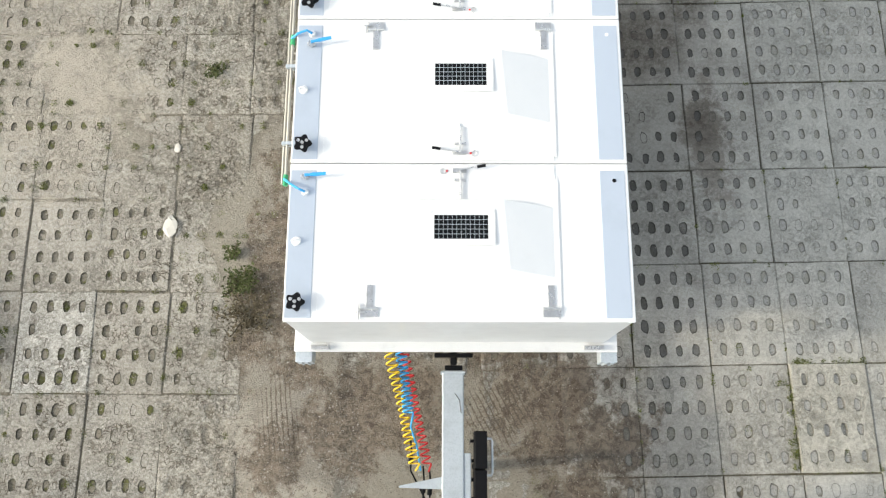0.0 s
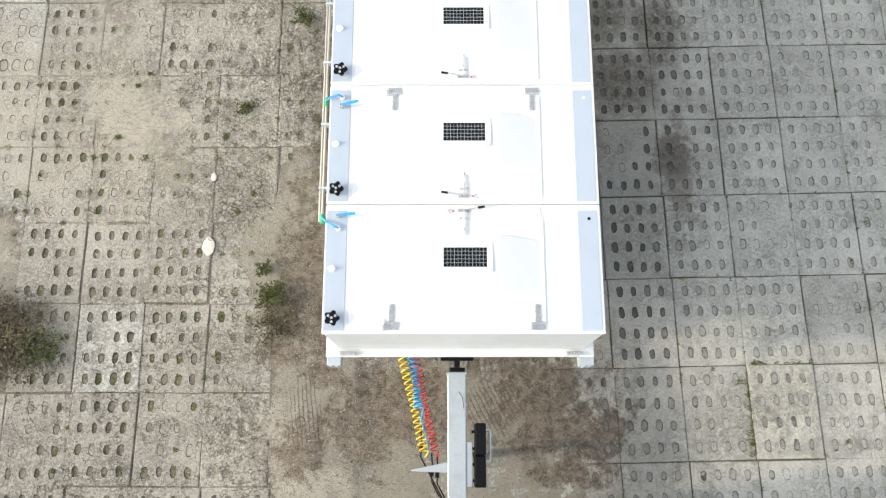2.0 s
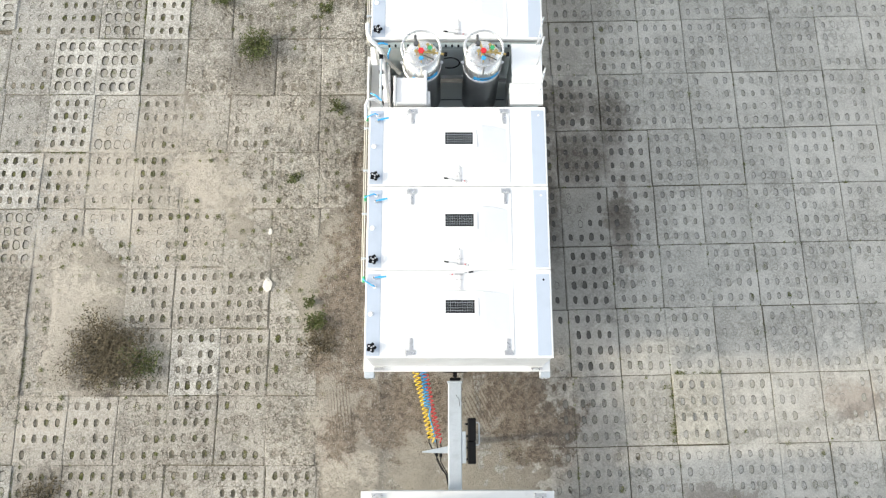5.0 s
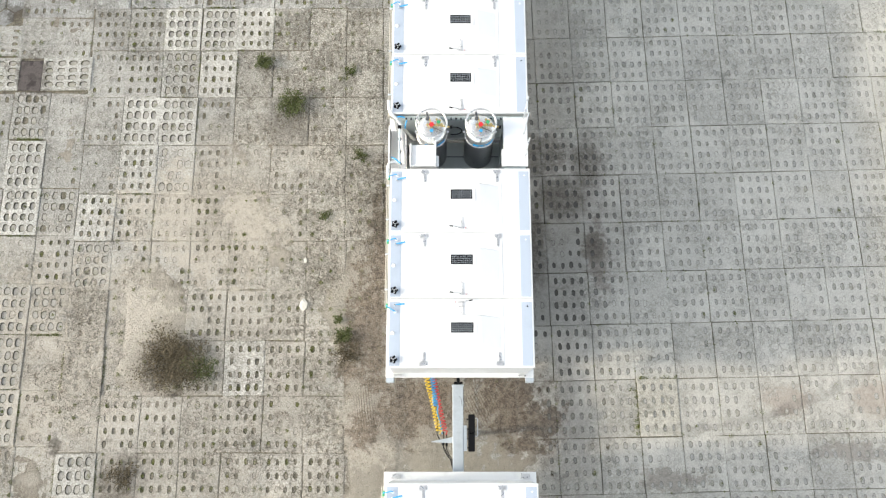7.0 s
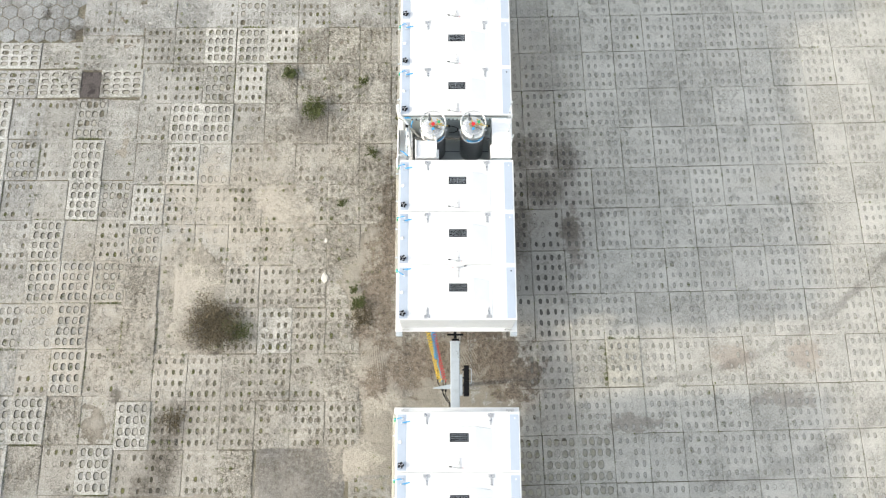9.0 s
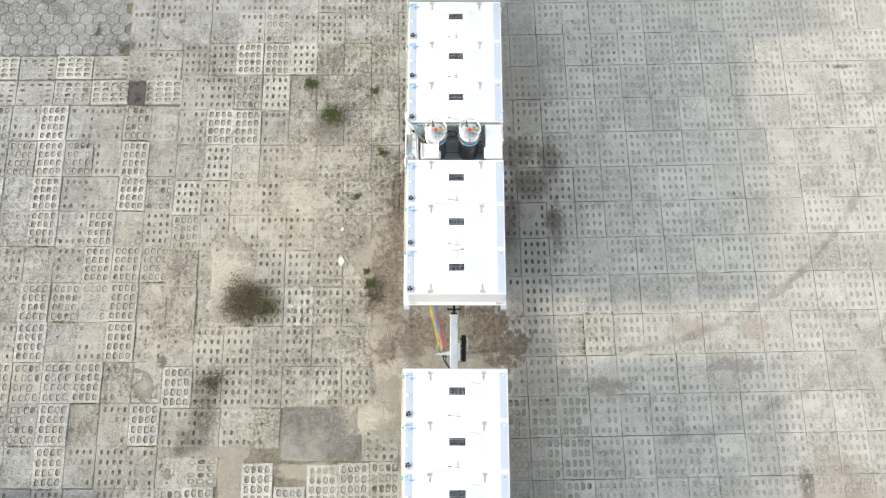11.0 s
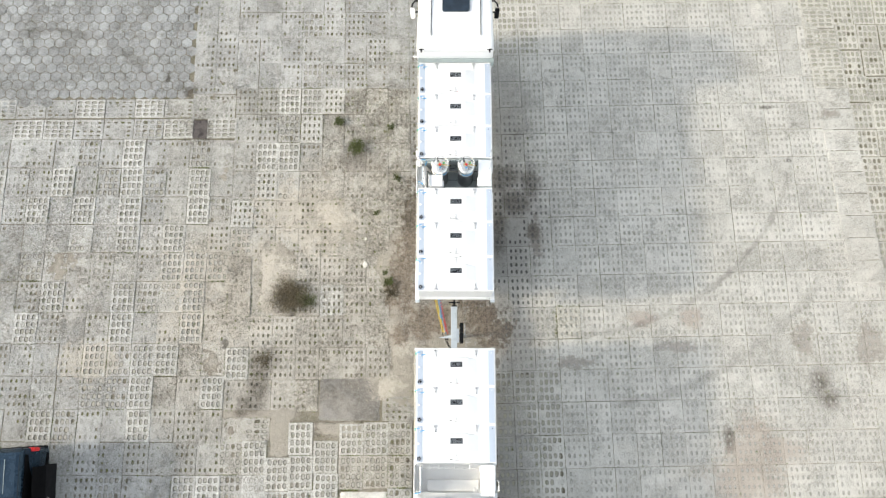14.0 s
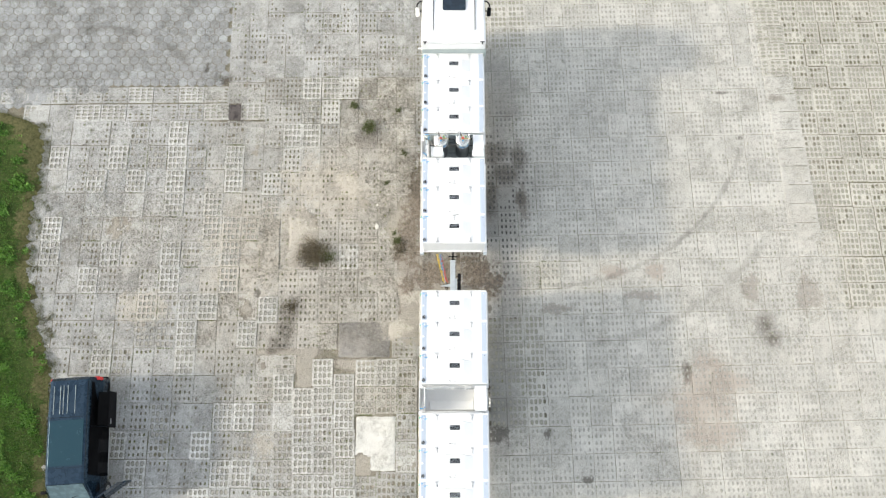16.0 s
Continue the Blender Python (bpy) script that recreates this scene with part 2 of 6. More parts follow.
def concrete_material(name, tone, vary, grime, rough=1.0, sandy=1.0, lo=0.60, broken=False):
    """Weathered, gritty concrete. grime: how far years of dirt have greyed it."""
    t = Tree(name)
    p = t.pos()
    base = t.mix(vary(t), tuple(c * (0.92 - 0.22 * grime) for c in tone), tuple(c * (1.05 + 0.16 * grime) for c in tone))
    grit, grain = t.noise(p, 30.0, 10.0, 0.84), t.noise(p, 70.0, 5.0, 0.8)
    base = t.mix(t.ramp(grit, 0.43, 0.57, 0.5 - 0.5 * rough, 0.5 + 0.5 * rough), t.mix(1.0, base, (0.66, 0.65, 0.62), "MULTIPLY"), t.mix(1.0, base, (1.2, 1.2, 1.19), "MULTIPLY"))
    base = t.mix(t.ramp(grain, 0.54, 0.66, 0.0, 0.45), base, (0.17, 0.158, 0.135))
    base = t.mix(t.ramp(t.cells(p, 34.0), 0.15, 0.05, 0.0, 0.5 * rough), base, (0.55, 0.53, 0.49))
    blotch = t.noise(p, 3.2, 9.0, 0.8)
    base = t.mix(t.ramp(blotch, 0.46, 0.64, 0.0, 0.14 + 0.3 * grime), base, (0.19, 0.182, 0.168))
    base = t.mix(1.0, base, tuple(1.0 - k * grime for k in (0.40, 0.40, 0.40)), "MULTIPLY")
    # spalled, crumbling zones
    worn = t.math("MULTIPLY", t.ramp(t.noise(p, 8.0, 10.0, 0.82, 1.2), 0.50, 0.56), t.ramp(t.noise(p, 0.8, 5.0, 0.7), 0.44, 0.64))
    base = t.mix(t.math("MULTIPLY", worn, 0.35 + 0.2 * grime), base, (0.15, 0.138, 0.11))
    # a web of crumbled crevices
    web = t.math("ABSOLUTE", t.math("SUBTRACT", t.noise(p, 7.5, 8.0, 0.66, 1.6), 0.5))
    crevice = t.math("MULTIPLY", t.ramp(web, 0.045, 0.008), t.ramp(t.noise(p, 0.9, 5.0, 0.7), 0.40, 0.58))
    worn = t.math("ADD", worn, crevice)
    # chips of broken surface with dark gaps, thickest beside the truck
    warp = t.vmath("MULTIPLY", t.vmath("SUBTRACT", t.bend(p, 22.0), (0.5, 0.5, 0.5)), (0.05, 0.05, 0.0))
    shard = t.vmath("ADD", t.vmath("MULTIPLY", p, (1.0, 1.0, 0.0)), warp)
    gap = t.n.new("ShaderNodeTexVoronoi")
    gap.feature = "DISTANCE_TO_EDGE"
    t.put(shard, gap.inputs["Vector"])
    gap.inputs["Scale"].default_value = 21.0
    fray = t.ramp(t.noise(p, 1.6, 4.0, 0.65), 0.36, 0.56)
    if not broken:
        fray = t.math("MULTIPLY", fray, most(t, [blob(t, p, t.math("SUBTRACT", t.noise(p, 0.9, 4.0), 0.5), *b, 0.5) for b in FRAYED]))
    curl = t.math("MULTIPLY", t.ramp(gap.outputs["Distance"], 0.12, 0.03), t.ramp(t.noise(p, 9.0, 5.0, 0.7), 0.46, 0.56))
    curl = t.math("MULTIPLY", curl, fray)
    tint = t.ramp(t.cells(shard, 21.0, "Color"), 0.0, 1.0, 0.82, 1.2)
    grey = t.n.new("ShaderNodeCombineXYZ")
    for k in range(3):
        t.put(tint, grey.inputs[k])
    base = t.mix(t.math("MULTIPLY", fray, 0.8), base, t.mix(1.0, base, grey.outputs[0], "MULTIPLY"))
    worn = t.math("ADD", worn, t.math("MULTIPLY", curl, 1.6))
    moss = t.math("MULTIPLY", t.ramp(t.noise(p, 1.1, 5.0, 0.7), 0.50, 0.68), t.ramp(t.noise(p, 11.0, 7.0, 0.8), 0.5, 0.62))
    base = t.mix(t.math("MULTIPLY", moss, 0.12 + 0.3 * grime), base, (0.13, 0.122, 0.06))
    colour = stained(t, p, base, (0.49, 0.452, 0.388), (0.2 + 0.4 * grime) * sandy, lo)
    colour = t.mix(t.ramp(grit, 0.40, 0.60, 0.25 * rough + 0.3 * grime, 0.0), colour, (0.12, 0.108, 0.085))
    colour = t.mix(t.ramp(t.noise(p, 48.0, 4.0, 0.7), 0.60, 0.68, 0.0, 0.45 * rough), colour, (0.46, 0.44, 0.40))
    colour = t.mix(t.math("MULTIPLY", crevice, 0.15 + 0.95 * grime, True), colour, (0.085, 0.075, 0.056))
    colour = t.mix(t.math("MULTIPLY", curl, 0.85), colour, (0.12, 0.102, 0.075))
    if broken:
        # darker brown low in the pits
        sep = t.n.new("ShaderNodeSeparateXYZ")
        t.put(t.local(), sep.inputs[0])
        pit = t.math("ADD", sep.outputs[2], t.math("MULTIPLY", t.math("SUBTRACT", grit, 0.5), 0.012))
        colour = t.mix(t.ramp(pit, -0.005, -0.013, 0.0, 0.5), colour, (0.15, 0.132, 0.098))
    t.bump(t.math("ADD", t.math("MULTIPLY", grain, 0.8), t.math("SUBTRACT", t.math("MULTIPLY", grit, 2.6), t.math("MULTIPLY", worn, 0.9))), 0.85, 0.008 + 0.022 * grime)
    return t.done(colour, t.ramp(grain, 0.2, 0.8, 0.82, 0.97), 0.0, 0.2)


def soil_material():
    t = Tree("sandy soil with gravel")
    p = t.pos()
    fine, mid = t.noise(p, 42.0, 6.0, 0.8), t.noise(p, 5.0, 7.0, 0.75)
    base = t.mix(t.ramp(mid, 0.36, 0.64), (0.15, 0.134, 0.110), (0.30, 0.272, 0.226))
    base = t.mix(t.ramp(fine, 0.47, 0.60, 0.0, 0.8), base, (0.085, 0.074, 0.056))
    clod = t.noise(p, 13.0, 9.0, 0.82, 0.8)
    base = t.mix(t.ramp(clod, 0.5, 0.56, 0.0, 0.75), base, (0.085, 0.073, 0.055))
    pebble = t.cells(p, 30.0)
    base = t.mix(t.ramp(pebble, 0.2, 0.08, 0.0, 0.6), base, (0.40, 0.38, 0.34))
    green = t.math("MULTIPLY", t.ramp(t.noise(p, 0.8, 5.0, 0.7), 0.5, 0.68), t.ramp(fine, 0.42, 0.6))
    base = t.mix(t.math("MULTIPLY", green, 0.5), base, (0.085, 0.09, 0.035))
    # mossy dirt low in the joints and holes, dry sand on the drifts
    sep = t.n.new("ShaderNodeSeparateXYZ")
    t.put(p, sep.inputs[0])
    base = t.mix(t.ramp(sep.outputs[2], -0.009, -0.017, 0.0, 0.6), base, (0.19, 0.176, 0.125))
    base = t.mix(t.ramp(sep.outputs[2], -0.008, 0.002, 0.0, 0.7), base, (0.37, 0.343, 0.292))
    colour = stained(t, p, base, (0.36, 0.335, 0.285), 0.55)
    t.bump(t.math("ADD", t.math("MULTIPLY", fine, 1.5), t.math("ADD", mid, t.math("SUBTRACT", t.math("MULTIPLY", t.ramp(pebble, 0.3, 0.0), 0.8), t.math("MULTIPLY", clod, 2.2)))), 0.9, 0.022)
    return t.done(colour, 0.96, 0.0, 0.12)


def fill_material(name, sand, olive, dark, mossy, darkening=0.75):
    """Earth that has silted up the holes of the slabs, some of it mossy, some dark."""
    t = Tree(name)
    p = t.pos()
    kind, grit = t.noise(p, 4.2, 3.0, 0.6), t.noise(p, 60.0, 6.0, 0.8)
    base = t.mix(t.ramp(kind, 0.50, 0.58, 0.0, mossy), sand, olive)
    base = t.mix(t.ramp(t.noise(p, 5.5, 2.0, 0.5, 0.3), 0.54, 0.70, 0.0, darkening), base, dark)
    base = t.mix(t.ramp(grit, 0.45, 0.62, 0.0, 0.5), base, tuple(c * 0.6 for c in dark))
    ragged = t.math("MULTIPLY", t.math("SUBTRACT", t.noise(p, 1.7, 6.0, 0.7), 0.5), 1.2)
    # the same painted shade, with the oily patches, blackens the hole fill
    shaded_stain = most(t, [blob(t, p, ragged, *b, 0.6) for b in SHADE_STAIN[:2] + STAIN[:3] + STAIN[4:8]])
    base = t.mix(t.math("MULTIPLY", shaded_stain, 0.8), base, (0.035, 0.033, 0.03))
    t.bump(grit, 0.8, 0.012)
    return t.done(base, 0.96, 0.0, 0.12)


def grass_ground_material(name, dark, light):
    t = Tree(name)
    p = t.pos()
    n = t.noise(p, 9.0, 6.0, 0.7)
    return t.done(t.mix(t.ramp(n, 0.35, 0.65), dark, light), 0.95, 0.0, 0.1)


def leaf_material(name, dark, light):
    t = Tree(name)
    r = t.island()
    colour = t.mix(t.ramp(t.noise(t.pos(), 3.0, 3.0), 0.35, 0.65), t.mix(r, dark, light), t.mix(r, tuple(c * 0.7 for c in dark), light))
    return t.done(colour, 0.7, 0.0, 0.3)


def chip_material(name, dark, pale):
    t = Tree(name)
    r = t.island()
    return t.done(t.mix(r, dark, pale), 0.9, 0.0, 0.2)


def paint_material(name, colour, rough=0.35, dirt=0.12, metal=0.0, spec=0.5):
    t = Tree(name)
    p = t.local()
    n, s = t.noise(p, 3.5, 6.0, 0.65), t.noise(p, 60.0, 3.0, 0.6)
    base = t.mix(t.ramp(n, 0.45, 0.8, 0.0, dirt), colour, tuple(c * 0.55 for c in colour))
    t.bump(s, 0.06, 0.002)
    return t.done(base, t.ramp(n, 0.3, 0.75, rough, min(1.0, rough + 0.18)), metal, spec)


def galvanised_material():
    t = Tree("galvanised steel")
    p = t.local()
    spangle = t.cells(p, 60.0)
    base = t.mix(t.ramp(spangle, 0.1, 0.6), (0.42, 0.47, 0.51), (0.48, 0.53, 0.57))
    base = t.mix(t.ramp(t.noise(p, 7.0, 5.0), 0.5, 0.75, 0.0, 0.4), base, (0.33, 0.36, 0.39))
    return t.done(base, t.ramp(t.noise(p, 25.0), 0.3, 0.7, 0.38, 0.6), 0.35, 0.5)


def chequer_material(name, colour):
    t = Tree(name)
    p = t.local()
    c = t.cells(p, 55.0)
    t.bump(t.ramp(c, 0.4, 0.15), 0.5, 0.003)
    return t.done(t.mix(t.ramp(t.noise(p, 6.0, 5.0), 0.5, 0.8, 0.0, 0.3), colour, tuple(k * 0.62 for k in colour)), 0.42, 0.05)


def steel_material(name, colour, rough):
    t = Tree(name)
    p = t.local()
    n = t.noise(p, 18.0, 5.0, 0.6)
    return t.done(t.mix(t.ramp(n, 0.3, 0.75), colour, tuple(c * 0.7 for c in colour)), t.ramp(n, 0.3, 0.7, rough * 0.8, rough * 1.3), 0.9, 0.5)


def glass_material(name, colour):
    t = Tree(name)
    return t.done(t.mix(t.ramp(t.noise(t.local(), 5.0), 0.4, 0.7), colour, tuple(c * 1.5 for c in colour)), 0.06, 0.0, 0.6)


EAST_TONE, EAST_PALE = (0.58, 0.567, 0.522), (0.60, 0.58, 0.515)
SLAB_TONE, PALE_TONE, HEX_TONE, CRUMB_TONE = (0.49, 0.488, 0.464), (0.56, 0.556, 0.525), (0.455, 0.473, 0.485), (0.56, 0.546, 0.504)
M = dict(
    slab_w=concrete_material("grimy paving concrete", SLAB_TONE, lambda t: t.rand(), 0.27, 0.8, 1.8, 0.46),
    slab_e=concrete_material("paving concrete", EAST_TONE, lambda t: t.rand(), 0.08, 0.28),
    slab_w_far=concrete_material("grimy paving concrete of the field", (0.52, 0.525, 0.515), lambda t: t.island(), 0.28, 0.8, 1.0, 0.52),
    slab_e_far=concrete_material("paving concrete of the field", EAST_TONE, lambda t: t.island(), 0.08, 0.28),
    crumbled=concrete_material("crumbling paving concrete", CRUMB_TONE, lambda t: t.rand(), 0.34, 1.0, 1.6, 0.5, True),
    fresh_w=concrete_material("pale paving concrete", PALE_TONE, lambda t: t.rand(), 0.12, 0.8, 0.8, 0.56),
    fresh_e=concrete_material("clean pale paving concrete", EAST_PALE, lambda t: t.rand(), 0.15, 0.3),
    fresh_w_far=concrete_material("pale paving concrete of the field", (0.58, 0.58, 0.56), lambda t: t.island(), 0.12, 0.8, 0.7),
    fresh_e_far=concrete_material("clean pale paving concrete of the field", EAST_PALE, lambda t: t.island(), 0.15, 0.3),
    hexa=concrete_material("hexagonal paver concrete", HEX_TONE, lambda t: t.rand(), 0.42, 0.6, 0.2),
    hexa_far=concrete_material("hexagonal paver concrete of the field", HEX_TONE, lambda t: t.island(), 0.42, 0.6, 0.2),
    patch=concrete_material("smooth grey concrete patch", (0.34, 0.33, 0.32), lambda t: t.rand(), 0.4, 0.6),
    tar=fill_material("tarry fill", (0.10, 0.088, 0.084), (0.06, 0.054, 0.05), (0.035, 0.031, 0.03), 0.7),
    pad=concrete_material("pale smooth concrete pad", (0.62, 0.62, 0.595), lambda t: t.rand(), 0.02, 0.15, 0.3),
    # rim colours: shade inside the holes' edges, painted in along with dirt
    rim_shade_dirt=fill_material("shade and dirt round the holes", (0.15, 0.14, 0.115), (0.125, 0.118, 0.065), (0.085, 0.078, 0.062), 0.6),
    rim_e=fill_material("grey shade and dirt round the holes", (0.29, 0.28, 0.255), (0.24, 0.23, 0.17), (0.16, 0.152, 0.135), 0.4),
    fill_w=fill_material("silted earth", (0.235, 0.214, 0.172), (0.135, 0.138, 0.05), (0.11, 0.098, 0.072), 0.9, 0.55),
    fill_e=fill_material("grey silted earth", (0.41, 0.40, 0.365), (0.32, 0.31, 0.24), (0.17, 0.152, 0.135), 0.5, 0.25),
    fill_fw=fill_material("sandy silted earth", (0.36, 0.348, 0.31), (0.23, 0.222, 0.12), (0.25, 0.235, 0.20), 0.25, 0.5),
    fill_fe=fill_material("pale silted earth", (0.36, 0.345, 0.29), (0.28, 0.27, 0.18), (0.24, 0.225, 0.18), 0.4, 0.4),
    soil=soil_material(),
    turf=grass_ground_material("dark turf soil", (0.022, 0.046, 0.010), (0.065, 0.078, 0.026)),
    worn_turf=grass_ground_material("worn mossy turf", (0.05, 0.056, 0.02), (0.125, 0.113, 0.055)),
    leafy=leaf_material("bright leafy clover", (0.03, 0.11, 0.012), (0.15, 0.30, 0.045)),
    grass=leaf_material("fresh grass", (0.016, 0.066, 0.007), (0.125, 0.245, 0.032)),
    dry=leaf_material("dry weeds", (0.05, 0.041, 0.024), (0.14, 0.113, 0.068)),
    straw=leaf_material("straw-coloured grass", (0.055, 0.066, 0.018), (0.14, 0.135, 0.05)),
    fringe=leaf_material("yellowed grass", (0.075, 0.082, 0.024), (0.19, 0.18, 0.07)),
    weed=leaf_material("low weeds", (0.038, 0.055, 0.014), (0.09, 0.105, 0.032)),
    moss=leaf_material("olive moss and weeds", (0.075, 0.098, 0.02), (0.19, 0.205, 0.055)),
    mortar=paint_material("pale lime mortar", (0.56, 0.54, 0.49), 0.9, 0.3, 0.0, 0.1),
    chips=chip_material("stone chips", (0.16, 0.148, 0.125), (0.46, 0.435, 0.39)),
    pale_chips=chip_material("pale stone chips", (0.12, 0.105, 0.085), (0.32, 0.29, 0.245)),
    white=paint_material("white coated sheet", (0.70, 0.705, 0.70), 0.32, 0.10),
    wall=paint_material("white coated wall sheet", (0.70, 0.705, 0.70), 0.3, 0.12),
    strip=paint_material("blue-grey coated strip", (0.385, 0.44, 0.515), 0.5, 0.15),
    black=paint_material("black plastic", (0.006, 0.0065, 0.008), 0.6, 0.1, 0.0, 0.12),
    frame=paint_material("grey-green coated frame", (0.33, 0.38, 0.37), 0.45, 0.2),
    bay=paint_material("grey-green bay sheet", (0.50, 0.545, 0.535), 0.5, 0.4),
    dark=paint_material("dark grey deck sheet", (0.09, 0.095, 0.10), 0.6, 0.3),
    tank=paint_material("dark vessel shell", (0.30, 0.305, 0.31), 0.26, 0.3, 0.95),
    blue=paint_material("light blue plastic", (0.03, 0.33, 0.66), 0.4, 0.05),
    yellow=paint_material("yellow hose", (0.75, 0.52, 0.02), 0.38, 0.05),
    red=paint_material("red hose", (0.58, 0.02, 0.025), 0.38, 0.05),
    green=paint_material("green fitting", (0.03, 0.32, 0.13), 0.4, 0.05),
    brass=steel_material("brass", (0.62, 0.47, 0.2), 0.35),
    steel=steel_material("stainless steel", (0.72, 0.72, 0.71), 0.3),
    pipe=paint_material("dull steel pipe", (0.40, 0.385, 0.34), 0.4, 0.2, 0.6),
    galv=galvanised_material(),
    chequer=chequer_material("white chequer plate", (0.68, 0.69, 0.69)),
    tread=chequer_material("clean white chequer plate", (0.78, 0.79, 0.79)),
    rubber=paint_material("tyre rubber", (0.025, 0.025, 0.026), 0.8, 0.2),
    tint=glass_material("tinted glass", (0.010, 0.018, 0.028)),
    sunroof=paint_material("teal tinted roof glass", (0.014, 0.046, 0.062), 0.12, 0.1, 0.4, 0.4),
    screen=glass_material("windscreen glass", (0.16, 0.24, 0.27)),
    van=paint_material("dark blue-grey car paint", (0.017, 0.036, 0.058), 0.2, 0.1, 0.6, 0.4),
    trim=paint_material("charcoal upholstery and doorway shade", (0.008, 0.008, 0.009), 0.8, 0.2, 0.0, 0.1),
    lamp=paint_material("red lamp lens", (0.55, 0.02, 0.02), 0.2, 0.05),
)


# ---- mesh helpers ----
def link(name, bm, material, parent=None, label="", smooth=False):
    me = bpy.data.meshes.new(name)
    if smooth:
        for f in bm.faces:
            f.smooth = True
    bm.to_mesh(me)
    bm.free()
    me.materials.append(M[material])
    ob = new(name, me)
    if parent:
        ob.parent = parent
    return tagged(ob, label)


def part(name, bm, material, parent, label="", smooth=False):
    return link(name, bm, material, parent, label, smooth)


def thing(name, x=0.0, y=0.0, z=0.0, label="", category="", group="", kind=""):
    ob = new(name)
    ob.location = (x, y, z)
    return tagged(ob, label, category, group, kind)


def box(x0, x1, y0, y1, z0, z1, bevel=0.0, bm=None):
    bm = bm or bmesh.new()
    m = Matrix.LocRotScale(((x0 + x1) / 2, (y0 + y1) / 2, (z0 + z1) / 2), None, (x1 - x0, y1 - y0, z1 - z0))
    made = bmesh.ops.create_cube(bm, size=1.0, matrix=m)["verts"]
    if bevel:
        edges = list({e for v in made for e in v.link_edges})
        bmesh.ops.bevel(bm, geom=edges, offset=bevel, segments=2, affect="EDGES", profile=0.5)
    return bm


def cyl(a, b, r, r2=None, n=16, bm=None, caps=True):
    bm = bm or bmesh.new()
    a, b = Vector(a), Vector(b)
    m = Matrix.Translation((a + b) / 2) @ (b - a).to_track_quat("Z", "Y").to_matrix().to_4x4()
    bmesh.ops.create_cone(bm, cap_ends=caps, segments=n, radius1=r, radius2=r if r2 is None else r2, depth=(b - a).length, matrix=m)
    return bm


def tube(points, r, n=8, bm=None, closed=False):
    """A round bar bent along points."""
    bm = bm or bmesh.new()
    pts = [Vector(p) for p in points]
    k = len(pts)
    rings, side = [], None
    for i, p in enumerate(pts):
        if closed:
            d = pts[(i + 1) % k] - pts[i - 1]
        else:
            d = pts[min(i + 1, k - 1)] - pts[max(i - 1, 0)]
        d.normalize()
        if side is None:
            side = d.orthogonal().normalized()
        side = (side - d * side.dot(d)).normalized()
        up = d.cross(side)
        rings.append([bm.verts.new(p + r * (math.cos(2 * math.pi * j / n) * side + math.sin(2 * math.pi * j / n) * up)) for j in range(n)])
    for i in range(k if closed else k - 1):
        a, b = rings[i], rings[(i + 1) % k]
        for j in range(n):
            bm.faces.new((a[j], a[(j + 1) % n], b[(j + 1) % n], b[j]))
    if not closed:
        bm.faces.new(rings[0][::-1]), bm.faces.new(rings[-1])
    return bm


def prism(outline, z0, z1, bm=None):
    """A flat outline in x, y drawn up from z0 to z1."""
    bm = bm or bmesh.new()
    lo, hi = [bm.verts.new((x, y, z0)) for x, y in outline], [bm.verts.new((x, y, z1)) for x, y in outline]
    k = len(outline)
    for i in range(k):
        bm.faces.new((lo[i], lo[(i + 1) % k], hi[(i + 1) % k], hi[i]))
    bm.faces.new(hi), bm.faces.new(lo[::-1])
    bmesh.ops.recalc_face_normals(bm, faces=bm.faces)
    return bm


def loft(sections, bm=None):
    """Closed rings of equal length, joined in order and capped."""
    bm = bm or bmesh.new()
    rings = [[bm.verts.new(p) for p in s] for s in sections]
    k = len(rings[0])
    for a, b in zip(rings, rings[1:]):
        for j in range(k):
            bm.faces.new((a[j], a[(j + 1) % k], b[(j + 1) % k], b[j]))
    bm.faces.new(rings[0][::-1]), bm.faces.new(rings[-1])
    bmesh.ops.recalc_face_normals(bm, faces=bm.faces)
    return bm


# ---- ground: one soil sheet out to the horizon ----
def lerp_step(v, lo, hi):
    u = min(1.0, max(0.0, (v - lo) / (hi - lo)))
    return u * u * (3 - 2 * u)


def inside(x, y, x0, x1, y0, y1, soft):
    return lerp_step(x, x0 - soft, x0 + soft) * lerp_step(-x, -x1 - soft, -x1 + soft) * lerp_step(y, y0 - soft, y0 + soft) * lerp_step(-y, -y1 - soft, -y1 + soft)


